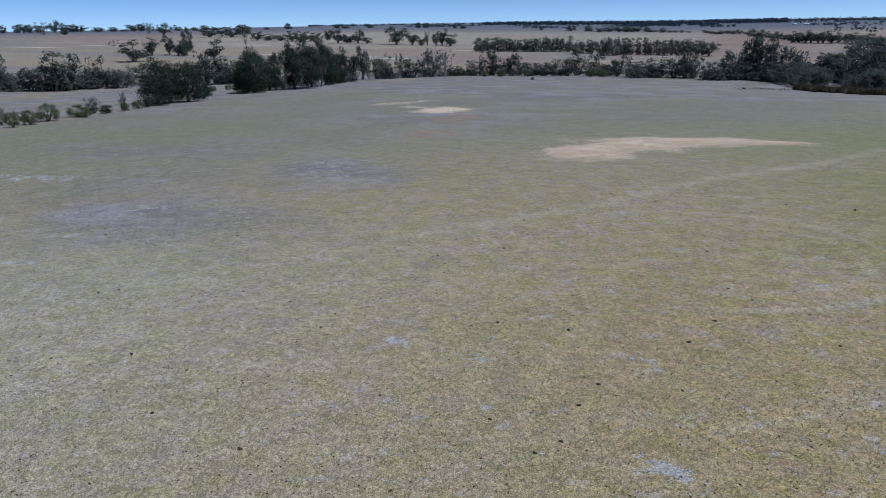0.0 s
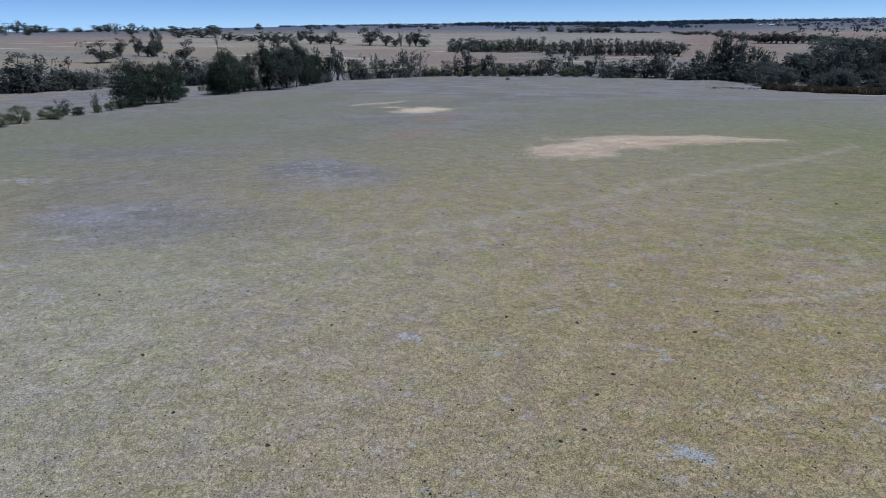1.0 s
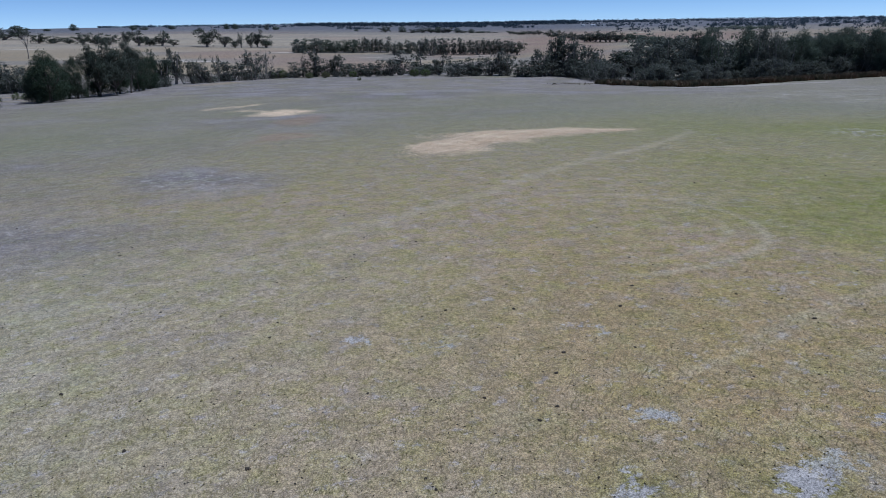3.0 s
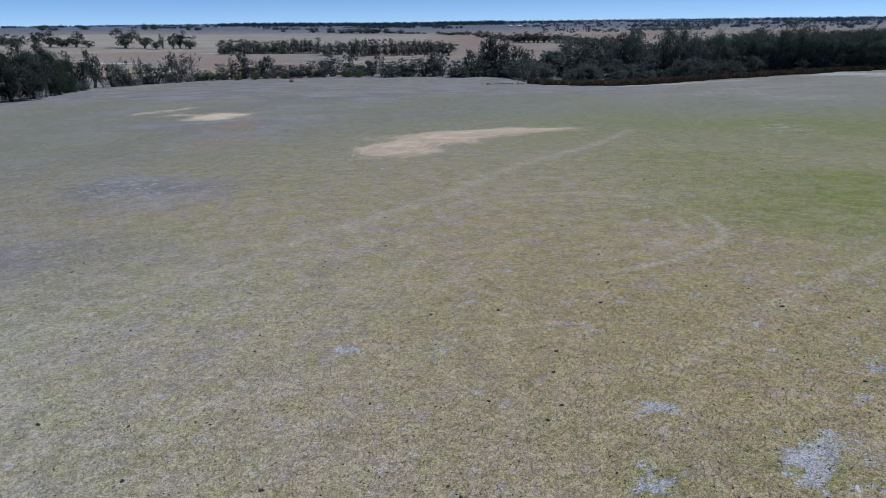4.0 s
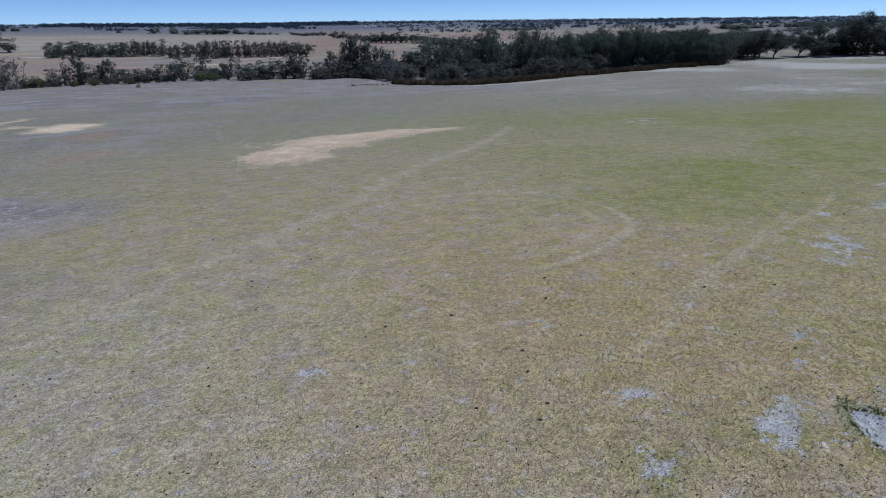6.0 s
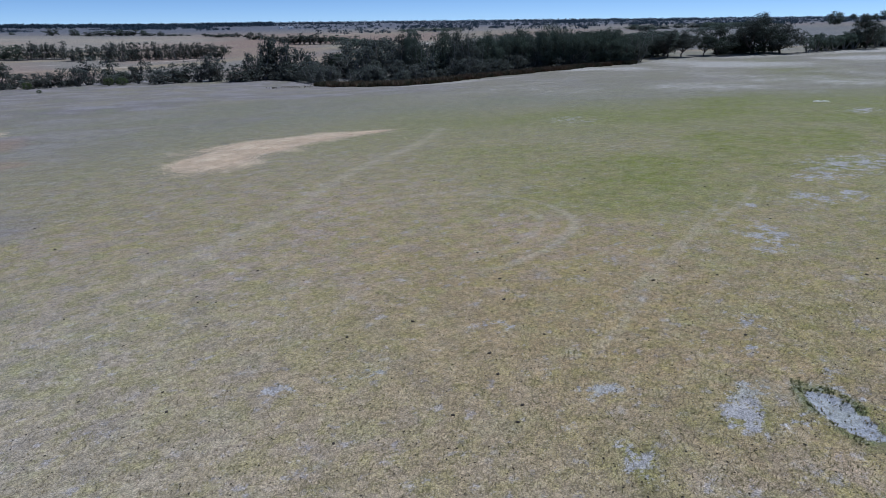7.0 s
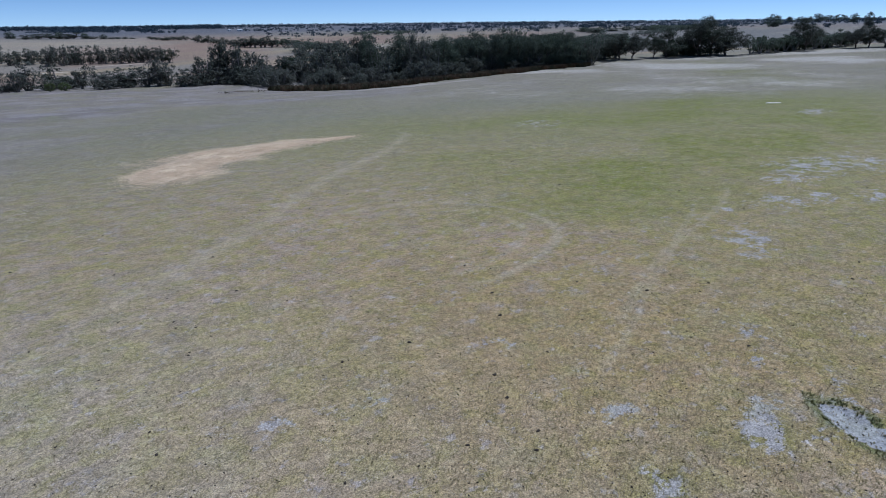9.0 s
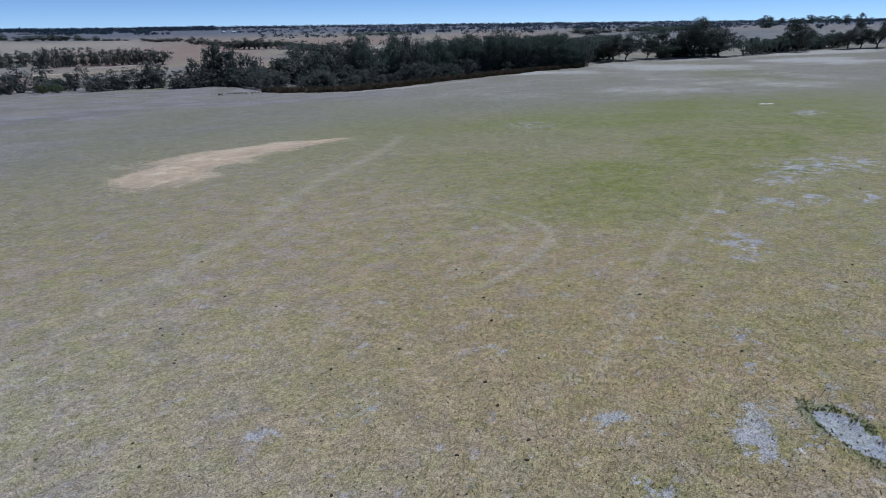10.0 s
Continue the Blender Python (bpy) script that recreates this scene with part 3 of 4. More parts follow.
            tube(verts, faces, [foot, (1.7 * math.cos(a), 1.7 * math.sin(a), 2.8), (2.8 * math.cos(a), 2.8 * math.sin(a), 6.2)], [0.34, 0.26, 0.1], 5)
        for c in range(36):
            a, d = rng.uniform(0, 6.28), 4.4 * math.sqrt(rng.uniform(0, 1))
            pts.append(clump_points(rng, (d * math.cos(a), d * math.sin(a), 8.3 - 0.12 * d * d + rng.uniform(-4.4, 0.5)), rng.uniform(1.0, 1.6), 62, 0.72))
    elif kind in ("dense", "deep"):
        leaf, long, droop, mat, bark = 0.36, 0.75, -0.2, LEAF_DENSE if kind == "dense" else LEAF_DEEP, BARK_DARK
        tube(verts, faces, [(0, 0, -0.4), (0.15, 0.1, 2.5), (0, 0.2, 6)], [0.5, 0.36, 0.15])
        for limb in range(4):
            a = limb * 1.57 + rng.uniform(-0.3, 0.3)
            tube(verts, faces, [(0.1, 0.1, 1.6), (1.6 * math.cos(a), 1.6 * math.sin(a), 3.6), (3.2 * math.cos(a), 3.2 * math.sin(a), 5.6)], [0.24, 0.16, 0.06], 5)
        for c in range(78):
            a, u = rng.uniform(0, 6.28), rng.uniform(-1.0, 1)
            s = max(math.sqrt(1 - u * u), 0.75 if u < 0 else 0) * rng.uniform(0.45, 1.1) * (1 + 0.18 * math.sin(3 * a + seed))
            rise = 4.7 + 4.3 * u * rng.uniform(0.7, 1.1) + 0.7 * math.sin(2 * a + seed * 1.7)
            pts.append(clump_points(rng, (4.0 * s * math.cos(a), 4.0 * s * math.sin(a), rise), rng.uniform(0.9, 1.45), 62, 0.72))
        for c in range(26):
            a, d = rng.uniform(0, 6.28), rng.uniform(1.5, 4.2)
            pts.append(clump_points(rng, (d * math.cos(a), d * math.sin(a), rng.uniform(0.5, 3.2)), rng.uniform(0.9, 1.4), 60, 0.85))
    elif kind in ("scrub", "bare"):
        leaf, long, droop, mat, bark = 0.30, 1.35, 0.38, LEAF_SCRUB, BARK
        for stem in range(9 if kind == "scrub" else 7):
            a, lean = rng.uniform(0, 6.28), rng.uniform(0.4, 4.0)
            top = rng.uniform(5.0, 9.6) * (1 - 0.05 * lean)
            foot, tip = Vector((0.22 * lean * math.cos(a), 0.22 * lean * math.sin(a), -0.3)), Vector((lean * math.cos(a), lean * math.sin(a), top))
            mid = foot.lerp(tip, 0.5) + Vector(rng.normal(size=3) * 0.35)
            tube(verts, faces, [tuple(foot), tuple(mid), tuple(tip)], [0.17, 0.11, 0.03], 5)
            for c in range(6):
                f = rng.uniform(0.16 if kind == "scrub" else 0.4, 1.0)
                q = (foot.lerp(mid, f * 2) if f < 0.5 else mid.lerp(tip, f * 2 - 1)) + Vector(rng.normal(size=3) * (0.7, 0.7, 0.3))
                pts.append(clump_points(rng, q, rng.uniform(0.45, 0.95), 28 if kind == "scrub" else 13, 1.4))
                if kind == "bare":
                    side = mid + Vector(rng.normal(size=3) * (1.2, 1.2, 0.4)) + Vector((0, 0, 1.2))
                    tube(verts, faces, [tuple(mid), tuple(side)], [0.06, 0.02], 4)
        if kind == "scrub":
            for c in range(6):
                a, d = rng.uniform(0, 6.28), rng.uniform(1.0, 3.8)
                pts.append(clump_points(rng, (d * math.cos(a), d * math.sin(a), rng.uniform(0.8, 2.6)), rng.uniform(0.8, 1.3), 44, 0.9))
    else:
        leaf, long, droop, mat, bark = 0.42, 0.75, 0.2, LEAF_SHRUB, BARK_DARK
        for stem in range(5):
            a = stem * 1.26
            tube(verts, faces, [(0, 0, -0.3), (1.2 * math.cos(a), 1.2 * math.sin(a), 2.5), (2.6 * math.cos(a), 2.6 * math.sin(a), 6.0)], [0.3, 0.2, 0.06], 5)
        for c in range(64):
            a, u = rng.uniform(0, 6.28), rng.uniform(-1, 1)
            s = max(math.sqrt(1 - u * u), 0.8 if u < 0 else 0)
            pts.append(clump_points(rng, (3.9 * s * math.cos(a), 3.9 * s * math.sin(a), 4.6 + 4.2 * u * rng.uniform(0.7, 1.1)), rng.uniform(0.9, 1.7), 60, 0.85))
    pts = np.concatenate(pts)
    pts = pts[rng.uniform(0, 1, len(pts)) < share]
    # stray sprays loosen the outline of the clumps
    if share == 1:
        pts = np.repeat(pts, rng.choice((1, 2), len(pts), p=(0.6, 0.4)), axis=0)
        pts[:, :3] += rng.normal(size=(len(pts), 3)) * 0.16
    stray = pts[::2].copy()
    stray[:, :3] += rng.normal(size=(len(stray), 3)) * (0.28 if kind in ("scrub", "bare") else 0.4)
    pts = np.concatenate([pts, stray])
    pts = pts[pts[:, 2] > 0.15]
    crown = flat_mesh("crown", leaf_corners(rng, pts[:, :3], leaf * (0.5 if share == 1 else 0.62) * share ** -0.5, long, droop, pts[:, 3:]), 3, mat)
    return mesh_of("trunk", verts, faces, bark), crown


NAMES = {"gum": ("gum_tree", "spreading olive-green gum tree with grey trunk on dry ground", "tree", "gum trees"),
         "park": ("paddock_gum", "tall open-crowned gum tree with bare forked trunk at the paddock edge", "tree", "paddock gums"),
         "umb": ("flat_topped_tree", "low flat-topped dark green tree in a shelter row", "tree", "shelter row trees"),
         "dense": ("dense_tree", "dense rounded dark green tree leafy to the ground", "tree", "dense dark trees"),
         "deep": ("dark_tree", "broad deep green tree with heavy shaded foliage by the paddock", "tree", "dark green trees"),
         "scrub": ("scrub_tree", "feathery grey-green many-stemmed scrub tree along the creek", "tree", "creek scrub trees"),
         "bare": ("sparse_tree", "sparse half-bare grey tree with thin upright branches", "tree", "sparse trees"),
         "dead": ("dead_tree", "dead grey leafless tree standing in a stubble field", "tree", "dead trees"),
         "shrub": ("shrub", "low rounded green shrub at the paddock edge", "shrub", "paddock edge shrubs")}
GROWN = {kind: [grow(kind, 100 * i + n, (1.0, 0.42, 0.25)[n // 4]) for n in range(12)] for i, kind in enumerate(NAMES)}
FULL = {"dead": 1.0, "park": 1.05, "gum": 1.25, "umb": 1.45, "dense": 1.15, "deep": 1.2, "scrub": 1.5, "bare": 1.3, "shrub": 1.0}
TALL = {"dead": 1.0, "deep": 1.0, "park": 0.87, "gum": 1.0, "umb": 1.0, "dense": 1.0, "scrub": 1.12, "bare": 1.1, "shrub": 1.0}
planter = random.Random(5)


def plant(kind, spots):
    """Trees of one kind: x, y, height and width of each."""
    name, label, category, group = NAMES[kind]
    for x, y, tall, wide in spots:
        away = math.hypot(x, y)
        trunk, crown = GROWN[kind][planter.randrange(4) + (0 if away < (400 if kind == "park" else 225) else 4 if away < 480 else 8)]
        tree = tagged(new(name), label, category, group)
        wide *= FULL[kind] * (1.22 if kind == "scrub" and away > 200 else 1.3 if kind == "gum" and away > 400 else 1.0)
        tree.matrix_basis = pose(x, y, hz(x, y), 0, 0, planter.uniform(0, 360)) @ Matrix.Diagonal((wide / 9.4, wide / 9.4, tall * TALL[kind] / 9.6, 1))
        child("trunk", trunk, tree)
        child("crown", crown, tree)


plant("shrub", [(-66, 178, 1.7, 2.2), (-62, 185, 1.5, 2.3), (-65, 188, 1.8, 2), (56, 237, 2.7, 3.7), (52, 238, 2.9, 3.3), (30, 248, 2.6, 3), (20, 251, 2.4, 3.5), (14, 253, 2.2, 3.1), (5, 276, 3.4, 3.6), (1, 277, 2.7, 2.9)])
plant("shrub", [(-53.3, 83.8, 2.3, 2.7), (-52.7, 75.9, 2.0, 1.6), (-52.8, 79.2, 1.8, 2.1), (-56.3, 78.9, 2.2, 1.6), (-53.3, 90.6, 1.7, 3.0), (-51.6, 89.4, 1.1, 1.9), (-51.4, 100.4, 1.3, 1.3), (-51.6, 105.2, 1.5, 2.0)])
plant("deep", [(-52.3, 96.2, 1.3, 1.7), (-51.9, 109.1, 1.5, 1.5), (-51.5, 113.2, 1.7, 2.8), (-54.3, 118.8, 8.1, 6.9), (-50.6, 123.4, 7.9, 6.7), (-54.5, 124.5, 7.6, 6.0), (-52.9, 137.5, 5.5, 3.6), (-48.5, 158.5, 10.6, 7.6), (-52, 161, 7.5, 5), (-46.5, 172, 9.5, 4.6), (-37.5, 199, 10.5, 4.6), (-36.5, 212, 9.8, 4.6)])
plant("dense", [(30, 405, 8.1, 8.1), (19, 406, 8.2, 8.1), (52, 404, 7.4, 8.5), (41, 406, 6.8, 8.9), (36, 409, 7.1, 8.9), (47, 408, 6.9, 7.3), (24, 410, 7.6, 8.3)])
plant("dead", [(-117, 375, 14.5, 10)])
plant("shrub", [(27.4, 212.8, 1.1, 1.3)])
plant("scrub", [(-54.3, 96.6, 2.5, 2.2), (-52.1, 101.7, 3.1, 1.3), (-57.8, 85.1, 1.6, 1.8)])
plant("park", [(229.5, 104, 13.7, 12.1), (236.5, 101.9, 15.2, 15.4), (238.7, 97.3, 10.8, 13.5), (203.5, 121.3, 10.4, 11.4), (206.6, 117.7, 10, 8.9), (219.6, 111.1, 11.1, 11.8), (214.9, 113.8, 8.5, 7), (272.5, 80.4, 13.2, 11.6), (288.2, 66.6, 9.1, 9.8), (291.9, 63.2, 8.7, 8.4), (295.6, 58.3, 10, 10.2), (302, 50, 9, 9), (-42.6, 176.5, 14, 7.8), (-39.1, 178, 15.5, 10), (-38, 190, 14.2, 8)])
plant("umb", [(246.1, 91, 6.3, 4.6), (250.5, 89.5, 6.9, 4.4), (255, 88, 6.4, 4.6), (259.5, 86.4, 6, 4.4), (264, 84.8, 6.5, 4.8), (268.7, 83.1, 6.6, 4.7), (280.3, 78.9, 6.2, 4.8), (285, 77.3, 6.5, 4.6), (289.8, 75.7, 6.8, 4.9), (294.8, 74.1, 7.1, 5), (299.8, 72.4, 6.2, 5)])
plant("dense", [(-53, 168, 7.6, 5.1), (-49, 174, 9.2, 6.5), (147, 154, 13.6, 8.5), (136, 164, 14.6, 8.7), (154, 153, 12.7, 8.6), (165, 143, 13.9, 7.7), (169, 140, 12.4, 8.7), (160, 151, 12.5, 8.8), (179, 128, 10.9, 7.7), (182, 124, 9.2, 7.6), (133, 176, 15, 6.6), (173, 137, 10.3, 7.7), (165, 147, 11.7, 8.8), (177, 134, 10.9, 8.7), (145, 190, 13.4, 7.6), (-145, 355, 9.3, 4.3), (-156, 389, 14.2, 6.1), (622, 131, 12.8, 7.3), (604, 292, 2.7, 6.5), (605, 309, 4.4, 7.8)])
plant("dense", [(710, 232, 12, 14.9), (273, 797, 2.7, 5.5), (262, 811, 5.6, 8.3), (257, 857, 6.6, 8.8), (-460, 783, 7.4, 8.1), (236, 881, 8.3, 9.1), (189, 896, 8.4, 10.7), (134, 959, 3.3, 6.6), (10, 1118, 8.6, 7.7), (24, 1118, 5.7, 11.5), (1098, 246, 13, 13), (1159, 309, 14.2, 14.2), (-42, 1215, 9.4, 10.4), (1175, 326, 9.1, 11.8), (-57, 1219, 10.4, 9.4), (-191, 1215, 5.2, 16.7), (1210, 365, 9.5, 13.3), (-153, 1276, 6.6, 13.1), (1244, 358, 9.7, 13.6), (-657, 1122, 12.6, 15.5), (-733, 1074, 13, 13), (-496, 1202, 7.2, 14.5), (-702, 1095, 13.2, 14.2), (-691, 1102, 12.4, 13.3)])
plant("dense", [(-454, 1219, 9.4, 16.8), (-387, 1242, 9.6, 14.9), (-579, 1165, 4, 12), (-614, 1147, 7.9, 19.7), (-593, 1158, 8, 15.9), (-309, 1264, 10.9, 14.1), (-471, 1213, 6.3, 12.5), (-647, 1129, 12.6, 17.5), (-717, 1086, 12.2, 13.1), (-218, 1283, 7.7, 13.2), (-348, 1254, 4.3, 11.8)])
plant("scrub", [(131, 151, 7.5, 7.8), (128, 161, 7.6, 8), (139, 153, 13.6, 7.3), (138, 159, 14.0, 7.8), (126, 173, 7.3, 8.3), (134, 170, 11.3, 7.6), (129, 179, 10.7, 7.8), (123, 185, 7.6, 8.5), (186, 122, 9.6, 6.1), (127, 186, 12.8, 9), (124, 193, 11.2, 9), (123, 199, 7.7, 8.1), (86, 218, 6.1, 5.7), (90, 218, 5.7, 6.7), (94, 218, 11, 6.5), (118, 207, 8.8, 7.1), (148, 187, 11.1, 9.5), (114, 210, 9.6, 7.1), (123, 205, 9.1, 8.2), (104, 216, 4.7, 6.4), (98, 219, 6.5, 9.6), (107, 215, 14, 6.1), (111, 213, 11.8, 7.1), (68, 232, 5.7, 8.1)])
plant("scrub", [(83, 228, 9.8, 6.4), (142, 197, 13.2, 9.6), (72, 232, 6.7, 7.1), (86, 228, 8.2, 5.6), (105, 220, 15.6, 8.2), (-22, 244, 7.5, 6.4), (76, 233, 6.3, 7.1), (80, 232, 7.3, 7.1), (103, 223, 15.2, 6.2), (140, 203, 14.2, 10.3), (-28, 247, 9.1, 4.8), (137, 208, 13.4, 9.7), (-79, 238, 9.2, 6.3), (67, 242, 7.4, 5.3), (-132, 214, 12.8, 10.5), (-143, 208, 5.7, 4.8), (-136, 213, 9.4, 8.7), (-15, 253, 7.8, 7.6), (-139, 212, 7.9, 5.7), (-94, 237, 8.4, 5.4), (-129, 220, 12.1, 8.8), (-7, 255, 11.2, 6.7), (41, 252, 6.4, 6.2), (54, 250, 5.5, 6.6)])
plant("scrub", [(46, 252, 7.7, 5.5), (37, 254, 6, 6.7), (-148, 211, 11.6, 8.4), (32, 256, 5.2, 7.8), (135, 221, 10.2, 8.9), (-120, 230, 6.9, 6.9), (-127, 227, 8.4, 8), (-87, 246, 10.6, 11.9), (-93, 245, 12.5, 6.5), (140, 223, 10.2, 10.2), (52, 264, 9.9, 8.1), (29, 273, 8.1, 6.7), (23, 275, 7, 6), (18, 278, 11.4, 6.8), (10, 279, 6.4, 7.3), (137, 354, 8.1, 4.9), (87, 371, 10.2, 6), (94, 372, 10.3, 6.1), (136, 359, 8.2, 4.9), (120, 366, 8.6, 6), (124, 365, 9.3, 5.1), (127, 364, 8.5, 4.8), (134, 362, 9, 6), (91, 376, 10.1, 6.1)])
plant("scrub", [(114, 370, 8.7, 5), (131, 366, 8.6, 6.4), (104, 376, 9.3, 5.5), (108, 375, 9.5, 4.9), (102, 377, 9.5, 6.1), (112, 375, 9.5, 5.6), (119, 373, 9.3, 6.2), (74, 386, 7.3, 6.5), (99, 381, 9.7, 6.1), (82, 386, 8.3, 5.2), (85, 390, 8.3, 5.8), (79, 392, 7.5, 6.4), (90, 393, 7.9, 5), (58, 404, 9.5, 6.9), (74, 403, 9.5, 6.9), (69, 405, 9.1, 5.6), (65, 407, 8.7, 7.2), (62, 409, 8.9, 6.5), (285, 785, 2, 6.7), (278, 792, 2.7, 8.1), (269, 805, 2.8, 9.6), (196, 865, 5.2, 14.8), (262, 851, 3.6, 13.1), (242, 876, 6, 15)])
plant("gum", [(-35, 230, 12.5, 7.3), (102, 223, 14.2, 6.6), (-33, 245, 12.3, 6), (63, 243, 8.5, 5.5), (-125, 231, 11.3, 5.7), (61, 261, 8.5, 8), (26, 275, 10.6, 4.8)])
plant("deep", [(-50, 166, 9.5, 6), (-44, 181, 10.5, 5), (-40, 186, 11.5, 6), (-37, 204, 10, 5), (-37, 221, 9.5, 4.6)])
plant("gum", [(-154, 316, 10.5, 12.4), (-123, 339, 10.6, 8.9), (136, 343, 8.3, 7.7), (-149, 357, 8.4, 7.5), (-162, 353, 10.2, 7.7), (-155, 360, 10.7, 6.9), (-19, 450, 7.4, 5.4), (-9, 454, 9.8, 4.7), (1, 456, 8.7, 7.9), (-5, 461, 12.3, 5.6), (-37, 460, 14.3, 9.9), (-26, 462, 9.6, 6.4), (233, 402, 6.9, 6.7), (229, 409, 6.8, 6.6), (232, 409, 7.5, 6.7), (-59, 471, 5.3, 5.7), (229, 417, 8.3, 6.4), (229, 424, 6.6, 7.4), (226, 426, 7.4, 7.7), (-67, 479, 9.1, 8.3)])
plant("gum", [(224, 431, 6.8, 6.1), (-75, 480, 7.9, 7.5), (-82, 481, 10, 8.3), (-103, 499, 7.8, 7.8), (-113, 509, 9.7, 8.8), (-122, 509, 9.2, 7.9), (240, 468, 4.4, 5), (-98, 528, 9.1, 7.3), (244, 480, 4.3, 5.8), (-134, 522, 5.9, 7.2), (245, 492, 5.4, 6.9), (-146, 534, 6.5, 9.2), (-157, 536, 7.9, 9.3), (250, 509, 4.6, 6.5), (252, 524, 4.5, 5.7), (259, 549, 5.8, 6.2), (258, 555, 4.3, 5.9), (260, 571, 6.2, 7.2), (-194, 623, 11.3, 10.7), (-208, 627, 10.8, 18.4), (-230, 630, 7.6, 16.3), (284, 647, 4.5, 7), (283, 660, 4.6, 6.2), (275, 669, 5.2, 8.2)])
plant("gum", [(272, 674, 3.8, 6.6), (284, 675, 3.5, 7.3), (277, 700, 3.2, 6.1), (283, 728, 3.3, 7.9), (-323, 742, 12.2, 14.1), (211, 872, 6.7, 12), (225, 876, 6.8, 16.5), (248, 870, 7.4, 11.9), (164, 890, 9.9, 12.2), (-532, 1137, 13.7, 15.7), (-671, 1114, 18.3, 19.2), (-437, 1225, 8.4, 16.9), (-563, 1173, 13.1, 24.2), (-709, 1091, 14.1, 13.2), (-638, 1134, 12.7, 15.6)])
plant("bare", [(-30, 243, 6.2, 4.3), (-25, 246, 10.8, 5.6), (-19, 248, 11.5, 4.8), (-118, 231, 7.8, 8.2), (-116, 234, 9.3, 6.2), (-12, 264, 8.6, 5.8), (-2, 269, 11.6, 7.6), (13, 279, 11.2, 4.9), (-15, 452, 11.7, 5.9), (-380, 829, 17.2, 17.2), (-492, 794, 16.5, 17.8)])
plant("umb", [(221, 186, 9.3, 8.8), (209, 200, 8.7, 10.1), (225, 182, 8.7, 8.7), (214, 196, 8.8, 8.9), (230, 178, 8.5, 9.3), (219, 193, 8.9, 7.6), (235, 174, 8.3, 7.8), (207, 207, 8.7, 8.2), (205, 214, 9, 8.1), (218, 309, 6.3, 8.6), (215, 313, 5.7, 7.9), (211, 317, 7.1, 9.2), (208, 331, 6, 10.3), (213, 329, 5.8, 9.5)])
plant("umb", [(243, 373, 4.6, 6.4), (242, 379, 5.4, 7.3), (242, 388, 5.4, 6.5), (406, 216, 4.1, 8.4), (242, 395, 6.4, 7.4), (240, 398, 5.5, 6.9), (423, 216, 4.2, 7.5), (242, 410, 5.1, 7.1), (427, 222, 3.8, 7.3), (441, 219, 5.3, 8.5), (460, 221, 5.4, 8.3), (454, 501, 5.5, 8.7), (448, 515, 4.8, 9.3), (457, 517, 4.4, 8.8), (446, 534, 4.3, 7.9), (429, 548, 4.3, 7.5), (452, 533, 4.9, 8.6), (433, 563, 3.6, 8.8), (447, 559, 4.7, 9.2), (457, 558, 4.9, 9.6), (1255, 318, 11.4, 19), (1259, 302, 12.3, 18.9)])


def thicket(kind, line, depth, count, tall, wide, crest=99.0):
    """Undergrowth set at random along a line and behind it; crest: the level that no crown rises above."""
    rng = random.Random(len(line) * 31 + count)
    spots = []
    for i in range(count):
        u = rng.uniform(0, len(line) - 1.001)
        a, c, f = line[int(u)], line[int(u) + 1], u % 1
        x, y = a[0] + (c[0] - a[0]) * f, a[1] + (c[1] - a[1]) * f
        k = 1 + depth * rng.uniform(0, 1) / math.hypot(x, y)
        s = rng.uniform(0.7, 1.3)
        top = crest - hz(x * k, y * k) - 1.8 * ((i * 0.618) % 1)
        spots.append((x * k, y * k, min(tall * s, top), wide * s * rng.uniform(0.85, 1.2)))
    plant(kind, spots)


thicket("scrub", ((-152, 206), (-120, 226), (-75, 236)), 16, 24, 4.5, 6.0)
thicket("scrub", ((-36, 205), (-26, 247), (0, 270), (40, 262), (66, 246), (104, 228)), 14, 34, 3.2, 4.5)
thicket("scrub", ((104, 226), (100, 185), (108, 160)), 18, 26, 5.5, 6.0)
thicket("scrub", ((104, 165), (112, 153), (134, 149), (152, 143), (174, 132)), 10, 34, 4.5, 5.5)
thicket("deep", ((112, 190), (135, 170), (160, 152), (185, 128)), 26, 15, 8.2, 7.5)
plant("park", [(146, 166, 15, 10), (166, 157, 13.2, 11), (181, 145, 11.6, 10), (192, 134, 11.0, 9), (133, 182, 15, 9)])
thicket("gum", ((112, 190), (135, 170), (160, 152), (190, 124)), 24, 16, 8.6, 8.0)
thicket("scrub", ((118, 178), (138, 160), (165, 142)), 16, 18, 8.0, 6.0)
thicket("dense", ((186, 130), (194, 127), (205, 123)), 12, 9, 6.5, 6.5, 4.4)
thicket("gum", ((186, 130), (196, 127), (206, 123)), 14, 7, 7.5, 7.0, 4.4)
thicket("deep", ((220, 112), (230, 105), (240, 98)), 9, 8, 5.4, 5.8)
thicket("gum", ((168, 172), (205, 158), (238, 142)), 34, 26, 8.0, 9.0, 4.2)
thicket("umb", ((190, 170), (225, 154), (252, 136)), 40, 20, 7.0, 9.0, 3.9)
thicket("dense", ((452, 300), (520, 276), (585, 262)), 80, 22, 5.5, 11.0, 4.6)
thicket("deep", ((246, 93), (270, 85), (304, 72)), 5, 16, 4.8, 4.6)


